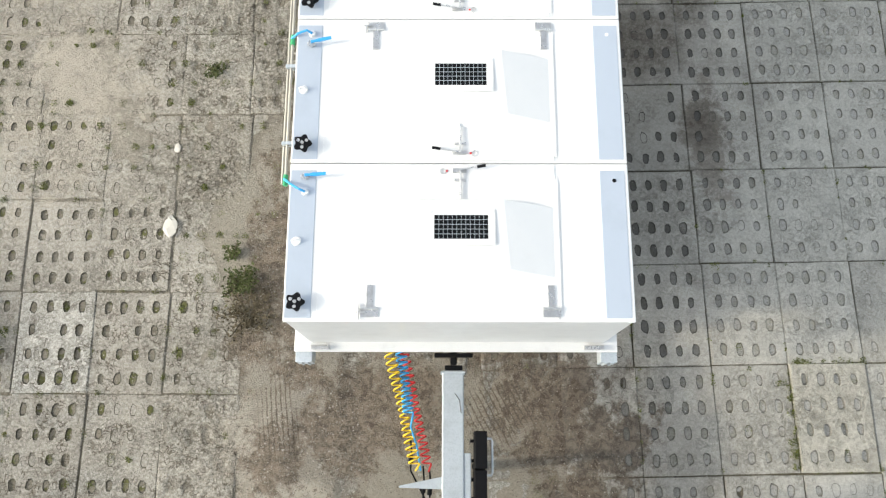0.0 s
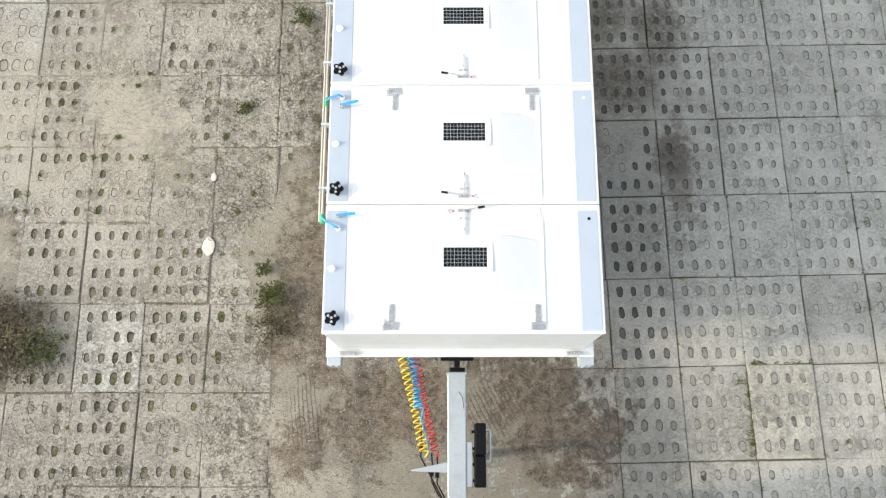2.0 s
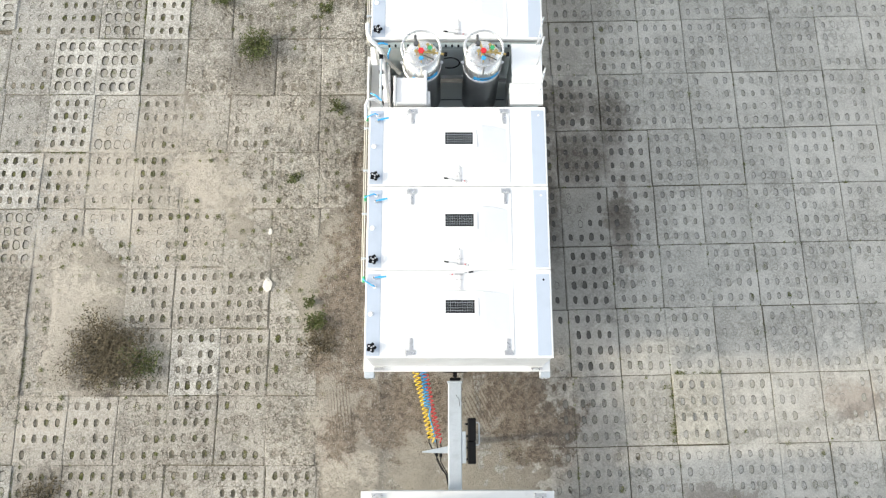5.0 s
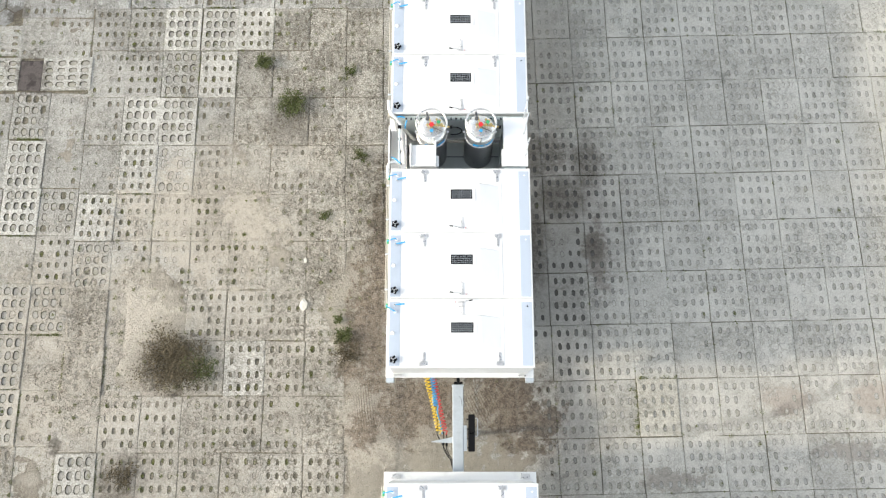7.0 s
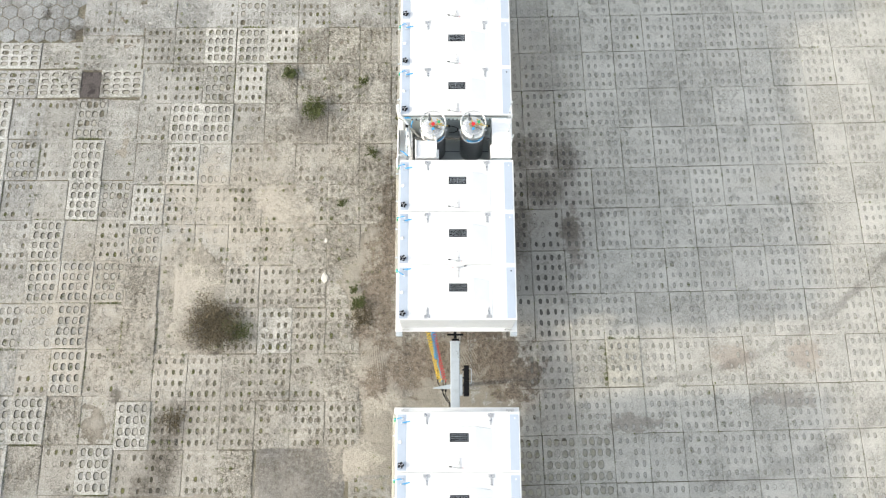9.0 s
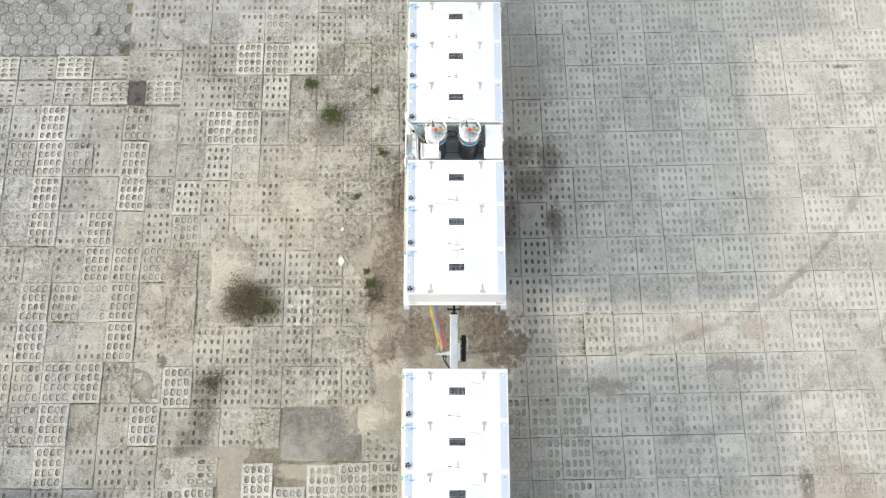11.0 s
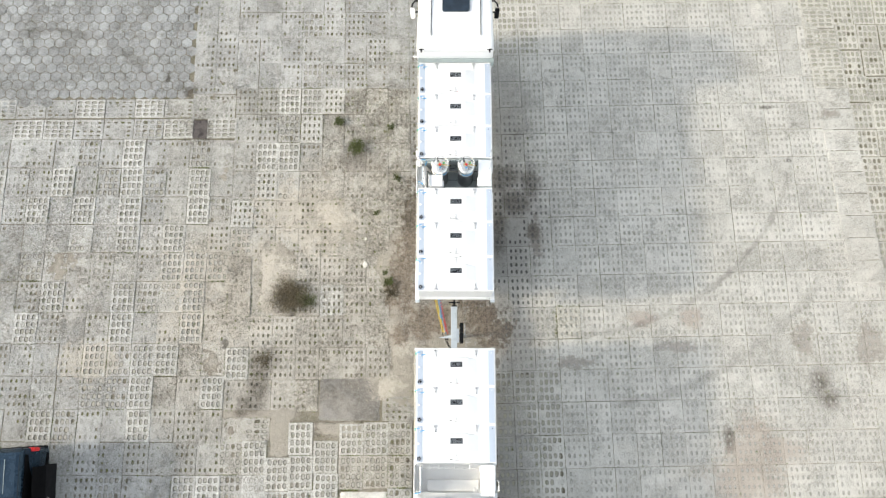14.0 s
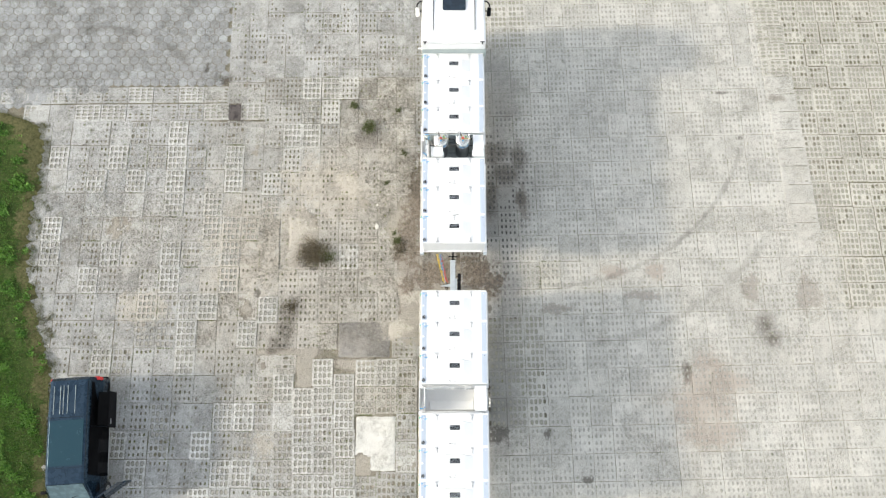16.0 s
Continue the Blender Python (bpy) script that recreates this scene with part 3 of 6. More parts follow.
# Plan of the western paving, row by row from the north, columns westward from the truck.
# F pale and proud with large holes, G the same worn, f pale and silted up, R pale with small holes,
# W small open holes, w half silted, B buried, C crumbled, D crumbled and proud, S under sand
WEST_ROWS = [13.9, 12.8, 11.72, 10.63, 9.56, 8.5, 7.44, 6.3, 5.17, 4.05, 3.0, 1.94, 0.87, -0.25, -1.37, -2.5, -3.57, -4.62, -5.72, -6.81, -7.9, -8.98, -10.07, -11.15]
WEST_PLAN = [
    "CwWwwBwCww..........", "wCwwBwCwBw..........", "CwWwGwCwwB..........", "CWwCwwBwWw..........",
    "CwWwGwCCBw..........",
    "CCCRFFWWwB..........",
    "CCCCRGWw............",
    "CCCCwFFwBGwwFwGBwBBB",
    "CCwBWfRBBFwGFGwFwwFw",
    "CCwSWwWRGFBwFBFBFwfB",
    "SCBwwwwGWBFwFCfCCBCB",
    "SBWWWSSDGFFwBwBSGCFB",
    "SBWRWSSDBFfGFCwFwBFB",
    "SCwWwWWBwFwCFwCwFBww",
    "SWWwWWWFSCFFGFwCwWBB",
    "S...CwwwFwCFGGBBWwBB",
    ".......BwWwFBwGFwwBB",
    "........wWBWwwBwBwBB",
    "........FFBwGWwBwwBB",
    "........GwFBGWFwBwBB",
    "........FFwwwFwBwFBB",
    "........wGFwBWwFwBBB", "........FwBwGwBwwFBB",
]
SAND = {"S": 1.0, "B": 0.42, "C": 0.2, "w": 0.16, "f": 0.3, "D": 0.0, "W": 0.0, "G": -0.12, "R": -0.25, "F": -0.3, ".": 0.1}
COVER = [(-2.6, 1.5, -2.0, 0.4, 0.9, 0.3), (-2.4, -0.9, 0.0, 4.5, 0.8, 0.15), (-1.0, 1.0, -12.0, 11.0, 0.3, 0.6), (-8.2, -6.9, 0.2, 2.1, 0.4, 0.6), (9.6, 11.2, -7.0, -5.0, 0.7, 0.35), (-2.6, -1.5, -3.1, -2.4, 0.2, 1.0), (-6.35, -5.65, -5.1, -3.8, 0.12, 1.0), (-5.6, -3.1, -4.4, -3.95, 0.15, 0.7), (-3.85, -3.2, -8.5, -7.7, 0.12, 1.0), (-8.0, -5.5, -3.85, -3.5, 0.1, 0.8), (14.2, 15.3, -3.0, 3.0, 0.4, 0.7), (-10.6, -9.9, -5.7, -4.7, 0.2, 0.6)]


def plan_sand(x, y):
    """How deep sand lies by the plan, blended between neighbouring slabs."""
    c = (-3.58 - x + 0.022 * (1.4 - y)) / 0.825 + 2.0
    r = np.interp(-y, [-v for v in WEST_ROWS], range(len(WEST_ROWS))) - 0.5
    c0, r0 = math.floor(c), math.floor(r)
    out = 0.0
    for j, wr in ((r0, 1 - r + r0), (r0 + 1, r - r0)):
        for i, wc in ((c0, 1 - c + c0), (c0 + 1, c - c0)):
            if 0 <= j < len(WEST_PLAN):
                out += wr * wc * SAND[WEST_PLAN[j][min(19, max(0, i))]]
    return out


def sand_cover(x, y):
    n = 0.5 + 0.5 * noise.fractal(Vector((x * 0.55, y * 0.55, 3.0)), 1.0, 2.0, 5)
    w = 0.5 + 0.5 * noise.noise(Vector((x * 2.3, y * 2.3, 9.0)))
    zone = max(k * inside(x, y, x0, x1, y0, y1, s) for x0, x1, y0, y1, s, k in COVER)
    west = 0.38 * lerp_step(-x, -1.2, 1.2) - 0.27
    if -19.0 < x < -1.2 and -9.5 < y < 9.5:
        zone = max(zone, plan_sand(x, y) * 0.85) if zone < 0.3 else zone
    return lerp_step(n * 0.55 + w * 0.3 + zone * 0.62 + west, 0.62, 1.02)


def soil_height(x, y):
    if abs(x) > 24 or y < -14 or y > 18:
        return -0.03
    fine = 0.007 * noise.noise(Vector((x * 5.0, y * 5.0, 1.0)))
    if x < -10.2 and y > 8.0:
        return -0.013
    if x > 3.2 or (x > 1.5 and not -2.3 < y < 0.5):
        return (-0.018 if x > 3.6 else -0.024) + 0.3 * fine
    heap = 0.0165 * inside(x, y, -2.0, 1.75, -2.2, 0.1, 0.3)
    return -0.015 + heap + (0.0215 - 0.010 * lerp_step(-x, 7.8, 8.8)) * sand_cover(x, y) + fine + 0.004 * noise.noise(Vector((x * 13.0, y * 13.0, 6.0)))


def axis(lo, hi, step, far, near):
    """Grid lines: fine within the stretch near, coarser outside it, then out to the horizon."""
    inner = list(np.arange(lo, near[0], step)) + list(np.arange(near[0], near[1], step * 0.5)) + list(np.arange(near[1], hi + step / 2, step))
    return [lo - d for d in far[::-1]] + inner + [hi + d for d in far]


FAR = [1.0, 3.0, 8.0, 20.0, 60.0, 200.0, 800.0, 2500.0]
gx, gy = axis(-21.0, 20.0, 0.11, FAR, (-9.0, 6.0)), axis(-11.0, 14.0, 0.11, FAR, (-4.0, 9.0))
verts = [(x, y, soil_height(x, y)) for y in gy for x in gx]
nx = len(gx)
faces = [(j * nx + i, j * nx + i + 1, (j + 1) * nx + i + 1, (j + 1) * nx + i) for j in range(len(gy) - 1) for i in range(nx - 1)]
me = bpy.data.meshes.new("ground")
me.from_pydata(verts, [], faces)
me.materials.append(M["soil"])
me.polygons.foreach_set("use_smooth", [True] * len(me.polygons))
ground = tagged(new("ground", me), "sandy gravel soil between and over the paving", "ground", kind="structure")


# ---- gas containers on the vehicles ----
ROOF, LEDGE, DECK, BOX_L = 3.36, 2.30, 1.42, 3.43


def star_knob(x, y, z, parent):
    """Black star handwheel on a short stem."""
    outline = []
    for k in range(40):
        a = 2 * math.pi * k / 40
        r = 0.058 + 0.010 * math.cos(5 * a)
        outline.append((x + r * math.cos(a), y + r * math.sin(a)))
    bm = prism(outline, z + 0.035, z + 0.065)
    bmesh.ops.bevel(bm, geom=[e for e in bm.edges if abs(e.verts[0].co.z - e.verts[1].co.z) < 1e-5], offset=0.006, segments=2, affect="EDGES")
    knob = part("star_knob", bm, "black", parent, "black plastic star handwheel")
    part("stem", cyl((x, y, z), (x, y, z + 0.04), 0.014), "steel", knob)
    hub = bmesh.new()
    cyl((x, y, z + 0.062), (x, y, z + 0.074), 0.012, bm=hub)
    for k in range(3):
        a = 2 * math.pi * k / 3 + 0.5
        cyl((x + 0.034 * math.cos(a), y + 0.034 * math.sin(a), z + 0.062), (x + 0.034 * math.cos(a), y + 0.034 * math.sin(a), z + 0.068), 0.012, bm=hub)
    part("hub", hub, "steel", knob)


def lever_valve(x, y, z, dx, dy, parent):
    """Ball valve with a light blue lever."""
    bm = cyl((x, y, z), (x, y, z + 0.05), 0.017)
    cyl((x - 0.03, y, z + 0.022), (x + 0.03, y, z + 0.022), 0.014, bm=bm)
    valve = part("ball_valve", bm, "steel", parent)
    d, s = Vector((dx, dy, 0)), Vector((-dy, dx, 0)).normalized() * 0.011
    p = Vector((x, y, 0))
    outline = [p - s * 0.9, p + d * 0.25 - s * 0.7, p + d * 0.4 - s * 1.2, p + d - s, p + d + s, p + d * 0.4 + s * 1.2, p + d * 0.25 + s * 0.7, p + s * 0.9]
    part("lever", prism([(v.x, v.y) for v in outline], z + 0.05, z + 0.06), "blue", valve, "light blue coated lever")


def strap_hinge(x, y, z, way, pin, parent):
    """Stainless strap hinge: a leaf, a knuckle and a strap that runs onto the hatch."""
    bm = box(x - 0.06, x + 0.06, y, y + way * 0.055, z, z + 0.006) if way > 0 else box(x - 0.06, x + 0.06, y + way * 0.055, y, z, z + 0.006)
    lo, hi = sorted((y + way * 0.055, y + way * 0.22))
    box(x - 0.022, x + 0.022, lo, hi, z, z + 0.007, bm=bm)
    for k in (0.10, 0.15, 0.20):
        cyl((x, y + way * k, z + 0.006), (x, y + way * k, z + 0.011), 0.007, n=8, bm=bm)
    hinge = part("strap_hinge", bm, "steel", parent)
    part("knuckle", cyl((x - 0.06, y + way * 0.058, z + 0.01), (x + 0.06, y + way * 0.058, z + 0.01), 0.010, n=10), "steel", hinge)
    if pin:
        bm = tube([(x - 0.075, y - 0.02, z + 0.012), (x - 0.075, y + way * 0.09, z + 0.012)], 0.006)
        tube([(x - 0.09, y + way * 0.03, z + 0.016), (x - 0.03, y + way * 0.03, z + 0.016)], 0.005, bm=bm)
        part("locking_pin", bm, "steel", hinge)


def hatch_latch(y, z, way, parent):
    """Toggle latch: a long stem with two clamps and a lever with a black grip; a red-tagged ring hangs at its side."""
    bm = box(-0.01 - 0.035, 0.055, y - 0.014, y + 0.018, z, z + 0.012, 0.003)
    box(-0.03, 0.05, y + way * 0.07 - 0.009, y + way * 0.07 + 0.009, z, z + 0.012, 0.003, bm)
    latch = part("hatch_latch", bm, "steel", parent)
    part("stem", tube([(0.012, y, z + 0.018), (0.012, y + way * 0.22, z + 0.014)], 0.007), "steel", latch)
    part("stem_pad", cyl((0.012, y + way * 0.225, z), (0.012, y + way * 0.225, z + 0.02), 0.014), "steel", latch)
    part("arm", tube([(0.0, y, z + 0.024), (-way * 0.06, y + 0.01, z + 0.03), (-way * 0.135, y + 0.022, z + 0.032)], 0.006), "steel", latch)
    part("grip", tube([(-way * 0.13, y + 0.021, z + 0.032), (-way * 0.15, y + 0.024, z + 0.033), (-way * 0.19, y + 0.03, z + 0.034)], 0.011), "black", latch, "black plastic grip")
    ring = [(way * (0.112 + 0.02 * math.cos(k * 0.524)), y - 0.004 + 0.02 * math.sin(k * 0.524), z + 0.006) for k in range(12)]
    part("wire_ring", tube(ring, 0.003, 5, closed=True), "steel", latch)
    part("seal_tag", box(*sorted((way * 0.078, way * 0.094)), y - 0.008, y + 0.004, z, z + 0.008), "red", latch, "red plastic seal")


def roof_vent(cy, z, parent):
    """Vent in a raised frame, with a white square-mesh grille over a black plate."""
    x0, x1, y0, y1 = -0.17, 0.20, cy - 0.085, cy + 0.085
    bm = bmesh.new()
    for q in ((x0 - 0.05, x0, y0 - 0.045, y1 + 0.045), (x1, x1 + 0.05, y0 - 0.045, y1 + 0.045), (x0, x1, y0 - 0.045, y0), (x0, x1, y1, y1 + 0.045)):
        box(*q, z, z + 0.004, 0.001, bm)
    for sx in (x0 - 0.028, x1 + 0.028):
        for sy in (y0 - 0.025, y1 + 0.025):
            cyl((sx, sy, z + 0.003), (sx, sy, z + 0.009), 0.010, n=8, bm=bm)
    vent = part("roof_vent", bm, "white", parent)
    # black plate in place of the shade inside the vent
    part("backing", box(x0, x1, y0, y1, z - 0.004, z + 0.001), "black", vent, "black plate for the shade behind the grille")
    bm = bmesh.new()
    for k in range(1, 12):
        x = x0 + (x1 - x0) * k / 12
        box(x - 0.0013, x + 0.0013, y0, y1, z + 0.004, z + 0.007, bm=bm)
    for k in range(1, 5):
        y = y0 + (y1 - y0) * k / 5
        box(x0, x1, y - 0.0013, y + 0.0013, z + 0.005, z + 0.008, bm=bm)
    part("grille", bm, "galv", vent, "white wire grille")


def roof_module(y0, y1, flipped, black_dot, parent):
    z = ROOF
    part("roof_panel", box(-1.2, 1.2, y0 + 0.003, y1 - 0.003, z - 0.03, z, 0.008), "white", parent)
    part("edge_strip", box(-1.19, -1.01, y0 + 0.03, y1 - 0.055, z - 0.01, z + 0.004, 0.002), "strip", parent, "blue-grey coated strip")
    part("edge_strip", box(1.0, 1.175, y0 + 0.03, y1 - 0.055, z - 0.01, z + 0.004, 0.002), "strip", parent, "blue-grey coated strip")
    part("drain_plug", cyl((1.10, y1 - 0.13, z), (1.10, y1 - 0.13, z + 0.008), 0.014), "black" if black_dot else "white", parent)
    part("hatch", box(-0.97, 0.68, y0 + 0.02, y1 - 0.02, z - 0.004, z + 0.006, 0.003), "white", parent)
    part("hatch_lip", box(0.68, 0.70, y0 + 0.05, y1 - 0.12, z - 0.004, z + 0.008, 0.002), "white", parent)
    z += 0.006
    m = (y0 + y1) / 2
    # shallow hood that falls away to the east
    bm = bmesh.new()
    h = 0.085
    top = [(-0.30, m - 0.12, h), (0.35, m - 0.22, h * 0.8), (0.31, m + 0.27, h), (-0.30, m + 0.27, h)]
    low = [(-0.52, m - 0.30, 0), (0.39, m - 0.30, 0.0), (0.66, m - 0.26, 0), (0.66, m + 0.24, 0), (0.33, m + 0.30, 0), (-0.52, m + 0.30, 0)]
    a, b = [bm.verts.new((x, y, z + k)) for x, y, k in top], [bm.verts.new((x, y, z + k)) for x, y, k in low]
    for f in ((a[0], a[1], a[2], a[3]), (b[0], b[1], a[1], a[0]), (b[1], b[2], a[1]), (b[2], b[3], a[2], a[1]), (b[3], b[4], a[2]), (b[4], b[5], a[3], a[2]), (b[5], b[0], a[0], a[3])):
        bm.faces.new(f)
    bmesh.ops.recalc_face_normals(bm, faces=bm.faces)
    part("hood", bm, "white", parent)
    roof_vent(m + 0.075, z + h, parent)
    way = -1 if flipped else 1
    hy = y0 + 0.035 if flipped else y1 - 0.035
    for k, x in enumerate((-0.61, 0.63)):
        strap_hinge(x, hy, z, -way, k == 0, parent)
    hatch_latch(y1 - 0.06 if flipped else y0 + 0.075, z, way, parent)
    zs = ROOF + 0.004
    star_knob(-1.11, y0 + 0.13, zs, parent)
    lever_valve(-1.085, y1 - (0.11 if flipped else 0.22), zs, 0.15, 0.012 if flipped else 0.035, parent)
    eye = [(-1.13 + 0.028 * math.cos(k * 0.449), m - 0.005, zs + 0.02 + 0.028 * math.sin(k * 0.449)) for k in range(14)]
    bm = tube(eye, 0.006, 6, closed=True)
    cyl((-1.13, m - 0.005, zs), (-1.13, m - 0.005, zs + 0.012), 0.034, 0.028, bm=bm)
    part("lifting_eye", bm, "wall", parent)
    fy = y1 - (0.22 if flipped else 0.13)
    part("hose_fitting", cyl((-1.085, fy, zs), (-1.085, fy, zs + 0.02), 0.026, 0.02), "wall", parent)
    dy = 0.11 if flipped else -0.02
    part("blue_hose", tube([(-1.085, fy, zs + 0.02), (-1.12, fy + 0.01, zs + 0.045), (-1.19, fy + dy * 0.5, zs + 0.03), (-1.245, fy + dy, zs - 0.03)], 0.009), "blue", parent, "light blue air hose")
    part("green_union", cyl((-1.235, fy + dy - 0.05, zs - 0.035), (-1.235, fy + dy + 0.03, zs - 0.035), 0.018), "green", parent, "green pipe union")


def gas_container(y, flips, pipe, label):
    c = thing("gas_container", 0, y, LEDGE, label, "container", "gas containers on the road train")
    c.location = (0, y, 0)
    part("lower_body", box(-1.27, 1.27, 0.42, BOX_L + 0.10, DECK + 0.005, LEDGE - 0.03, 0.01), "wall", c)
    part("ledge_plate", box(-1.31, 1.29, -0.07, BOX_L + 0.14, LEDGE - 0.03, LEDGE, 0.006), "chequer", c, "white chequer-plate ledge")
    part("upper_body", box(-1.185, 1.185, 0.006, BOX_L - 0.006, LEDGE, ROOF - 0.031, 0.006), "wall", c, "white sheet-metal walls")
    for x in (-1.10, 1.10):
        bm = box(x - 0.08, x + 0.08, -0.055, -0.02, LEDGE, LEDGE + 0.035, 0.004)
        tube([(x - 0.06, -0.03, LEDGE + 0.045), (x + 0.05, -0.03, LEDGE + 0.045), (x + 0.06, -0.03, LEDGE + 0.02)], 0.006, bm=bm)
        part("corner_clamp", bm, "steel", c, "stainless corner clamp")
        bm = box(x - 0.08, x + 0.08, BOX_L + 0.03, BOX_L + 0.11, LEDGE, LEDGE + 0.03, 0.004)
        part("corner_clamp", bm, "steel", c, "stainless corner clamp")
    for k in range(3):
        roof_module(BOX_L * k / 3, BOX_L * (k + 1) / 3, flips[k], k == 0, c)
    lo, hi = pipe
    for dx, dz in ((-1.235, -0.03), (-1.262, -0.055)):
        run = [(dx + 0.0, lo, ROOF + dz), (dx, hi, ROOF + dz)]
        part("gas_pipe", tube(run, 0.012), "pipe", c)
    for k in range(4):
        y_b = lo + (hi - lo) * (k + 0.5) / 4
        part("pipe_bracket", box(-1.276, -1.19, y_b - 0.012, y_b + 0.012, ROOF - 0.075, ROOF - 0.012, 0.004), "galv", c)
    return c


gas_container(0.0, (True, False, False), (1.0, 3.43), "white three-hatch gas container at the truck's tail")
gas_container(4.45, (False, False, False), (-0.05, 3.35), "white three-hatch gas container behind the truck's cab")
gas_container(-5.235, (False, False, False), (0.1, 3.38), "white three-hatch gas container on the trailer's front")
gas_container(-9.71, (False, False, False), (0.1, 3.38), "white three-hatch gas container on the trailer's rear")


# ---- truck and trailer ----
def wheel(x, y, parent, twin):
    w = 0.28 if not twin else 0.56
    s = 1 if x > 0 else -1
    a, b = (x, y, 0.5), (x - s * w, y, 0.5)
    bm = cyl(a, b, 0.5, n=36, caps=False)
    cyl(a, (x - s * 0.001, y, 0.5), 0.46, 0.46, n=36, bm=bm)
    tyre = part("wheel", bm, "rubber", parent)
    part("rim", cyl((x + s * 0.004, y, 0.5), (x - s * 0.12, y, 0.5), 0.28, 0.2, n=24), "galv", tyre)


truck = thing("truck", 0, 4.0, 0, "white rigid truck carrying two gas containers", "truck")


def at_truck(bm):
    bmesh.ops.translate(bm, verts=bm.verts, vec=(0, -4.0, 0))
    return bm


for x in (-0.45, 0.45):
    part("frame_rail", at_truck(box(x - 0.05, x + 0.05, 0.3, 9.6, 0.85, 1.1, 0.01)), "black", truck)
part("deck", at_truck(box(-1.25, 1.25, 0.42, 7.86, 1.3, DECK, 0.01)), "dark", truck, "dark grey load deck")
part("subframe", at_truck(box(-0.7, 0.7, 0.45, 7.8, 1.1, 1.3, 0.01)), "galv", truck)
for x in (-1.235, 1.225):
    bm = box(x - 0.068, x + 0.068, -0.15, 0.02, LEDGE - 0.2, LEDGE - 0.034, 0.006)
    for k in (-0.026, 0.026):
        cyl((x + k, -0.15, LEDGE - 0.19), (x + k, -0.15, LEDGE - 0.036), 0.012, n=8, bm=bm)
    part("corner_bracket", at_truck(bm), "galv", truck, "galvanised corner bracket")
part("rear_beam", at_truck(box(-1.15, 1.15, 0.62, 0.72, 0.55, 0.75, 0.02)), "black", truck)
bm = box(-0.045, 0.015, -0.03, 0.5, 0.82, 1.04, 0.012)
box(-0.10, 0.07, -0.095, -0.05, 0.98, 1.075, 0.01, bm)
box(-0.2, 0.17, 0.03, 0.07, 1.0, 1.05, 0.008, bm)
cyl((-0.015, -0.03, 1.05), (-0.015, -0.03, 1.16), 0.03, bm=bm)
part("coupling", at_truck(bm), "black", truck, "black drawbar coupling")
for y, twin in ((8.9, False), (2.4, True), (1.2, True)):
    for x in (-1.24, 1.24):
        wheel(x, y - 4.0, truck, twin)

# cab: lofted, with a roof that slopes and rounds towards the front
CAB = 4.2
sections = []
for y, top, half in ((7.95, CAB - 0.06, 1.26), (8.02, CAB, 1.275), (8.8, CAB + 0.03, 1.26), (9.7, CAB + 0.01, 1.235), (10.02, CAB - 0.08, 1.22), (10.2, CAB - 0.5, 1.2), (10.36, 2.4, 1.2), (10.4, 1.0, 1.22)):
    r = 0.12
    ring = [(-half, y, 0.95), (half, y, 0.95)]
    for k in range(5):
        a = math.pi / 2 * k / 4
        ring.append((half - r + r * math.cos(a), y, top - r + r * math.sin(a)))
    for k in range(5):
        a = math.pi / 2 * (1 + k / 4)
        ring.append((-half + r + r * math.cos(a), y, top - r + r * math.sin(a)))
    sections.append(ring)


def hatch_shape():
    """Rounded roof hatch."""
    pts = []
    for cx, cy, a0 in ((0.40, 9.90, 0), (-0.35, 9.90, 90), (-0.35, 9.36, 180), (0.40, 9.36, 270)):
        pts += [(cx + 0.08 * math.cos(radians(a0 + k * 22.5)), cy + 0.08 * math.sin(radians(a0 + k * 22.5))) for k in range(5)]
    return prism(pts, CAB + 0.01, CAB + 0.055)


cab = part("cab", at_truck(loft(sections)), "white", truck, "white sleeper cab")
part("roof_hatch", at_truck(hatch_shape()), "tint", cab, "dark tinted roof hatch")
for x in (-0.80, 0.84):
    part("roof_rail", at_truck(box(x - 0.011, x + 0.011, 8.42, 9.95, CAB + 0.01, CAB + 0.05, 0.006)), "black", cab, "black roof strip")
for x in (-1.12, 1.13):
    bm = box(x - 0.09, x + 0.09, 7.9, 7.93, CAB - 0.01, CAB + 0.03, 0.008)
    box(x - 0.025, x + 0.025, 7.82, 7.9, CAB - 0.03, CAB + 0.02, 0.008, bm)
    part("marker_lamp", at_truck(bm), "black", cab)
for s in (-1, 1):
    bm = tube([(s * 1.2, 10.15, 3.45), (s * 1.36, 10.12, 3.5), (s * 1.46, 10.02, 3.48), (s * 1.48, 9.92, 3.42)], 0.03)
    tube([(s * 1.2, 9.95, 3.1), (s * 1.38, 9.93, 3.08), (s * 1.47, 9.92, 3.1)], 0.03, bm=bm)
    mirror = part("mirror_arm", at_truck(bm), "black", cab)
    part("mirror_housing", at_truck(box(s * 1.46 - 0.08, s * 1.46 + 0.08, 9.8, 9.92, 2.85, 3.42, 0.04)), "white" if s < 0 else "black", mirror)
part("air_stack", at_truck(box(-1.42, -1.27, 8.08, 8.14, 3.3, 3.36, 0.02)), "white", cab)
part("headboard", at_truck(box(-1.26, 1.31, 7.888, 7.918, ROOF - 0.3, ROOF + 0.24, 0.008)), "frame", cab, "grey-green headboard frame")
part("rear_panel", at_truck(box(-1.2, 1.2, 7.925, 7.948, ROOF - 0.3, CAB - 0.16, 0.01)), "wall", cab)

trailer = thing("trailer", 0, -5.75, 0, "white drawbar trailer carrying two gas containers", "trailer")


def at_trailer(bm):
    bmesh.ops.translate(bm, verts=bm.verts, vec=(0, 5.75, 0))
    return bm


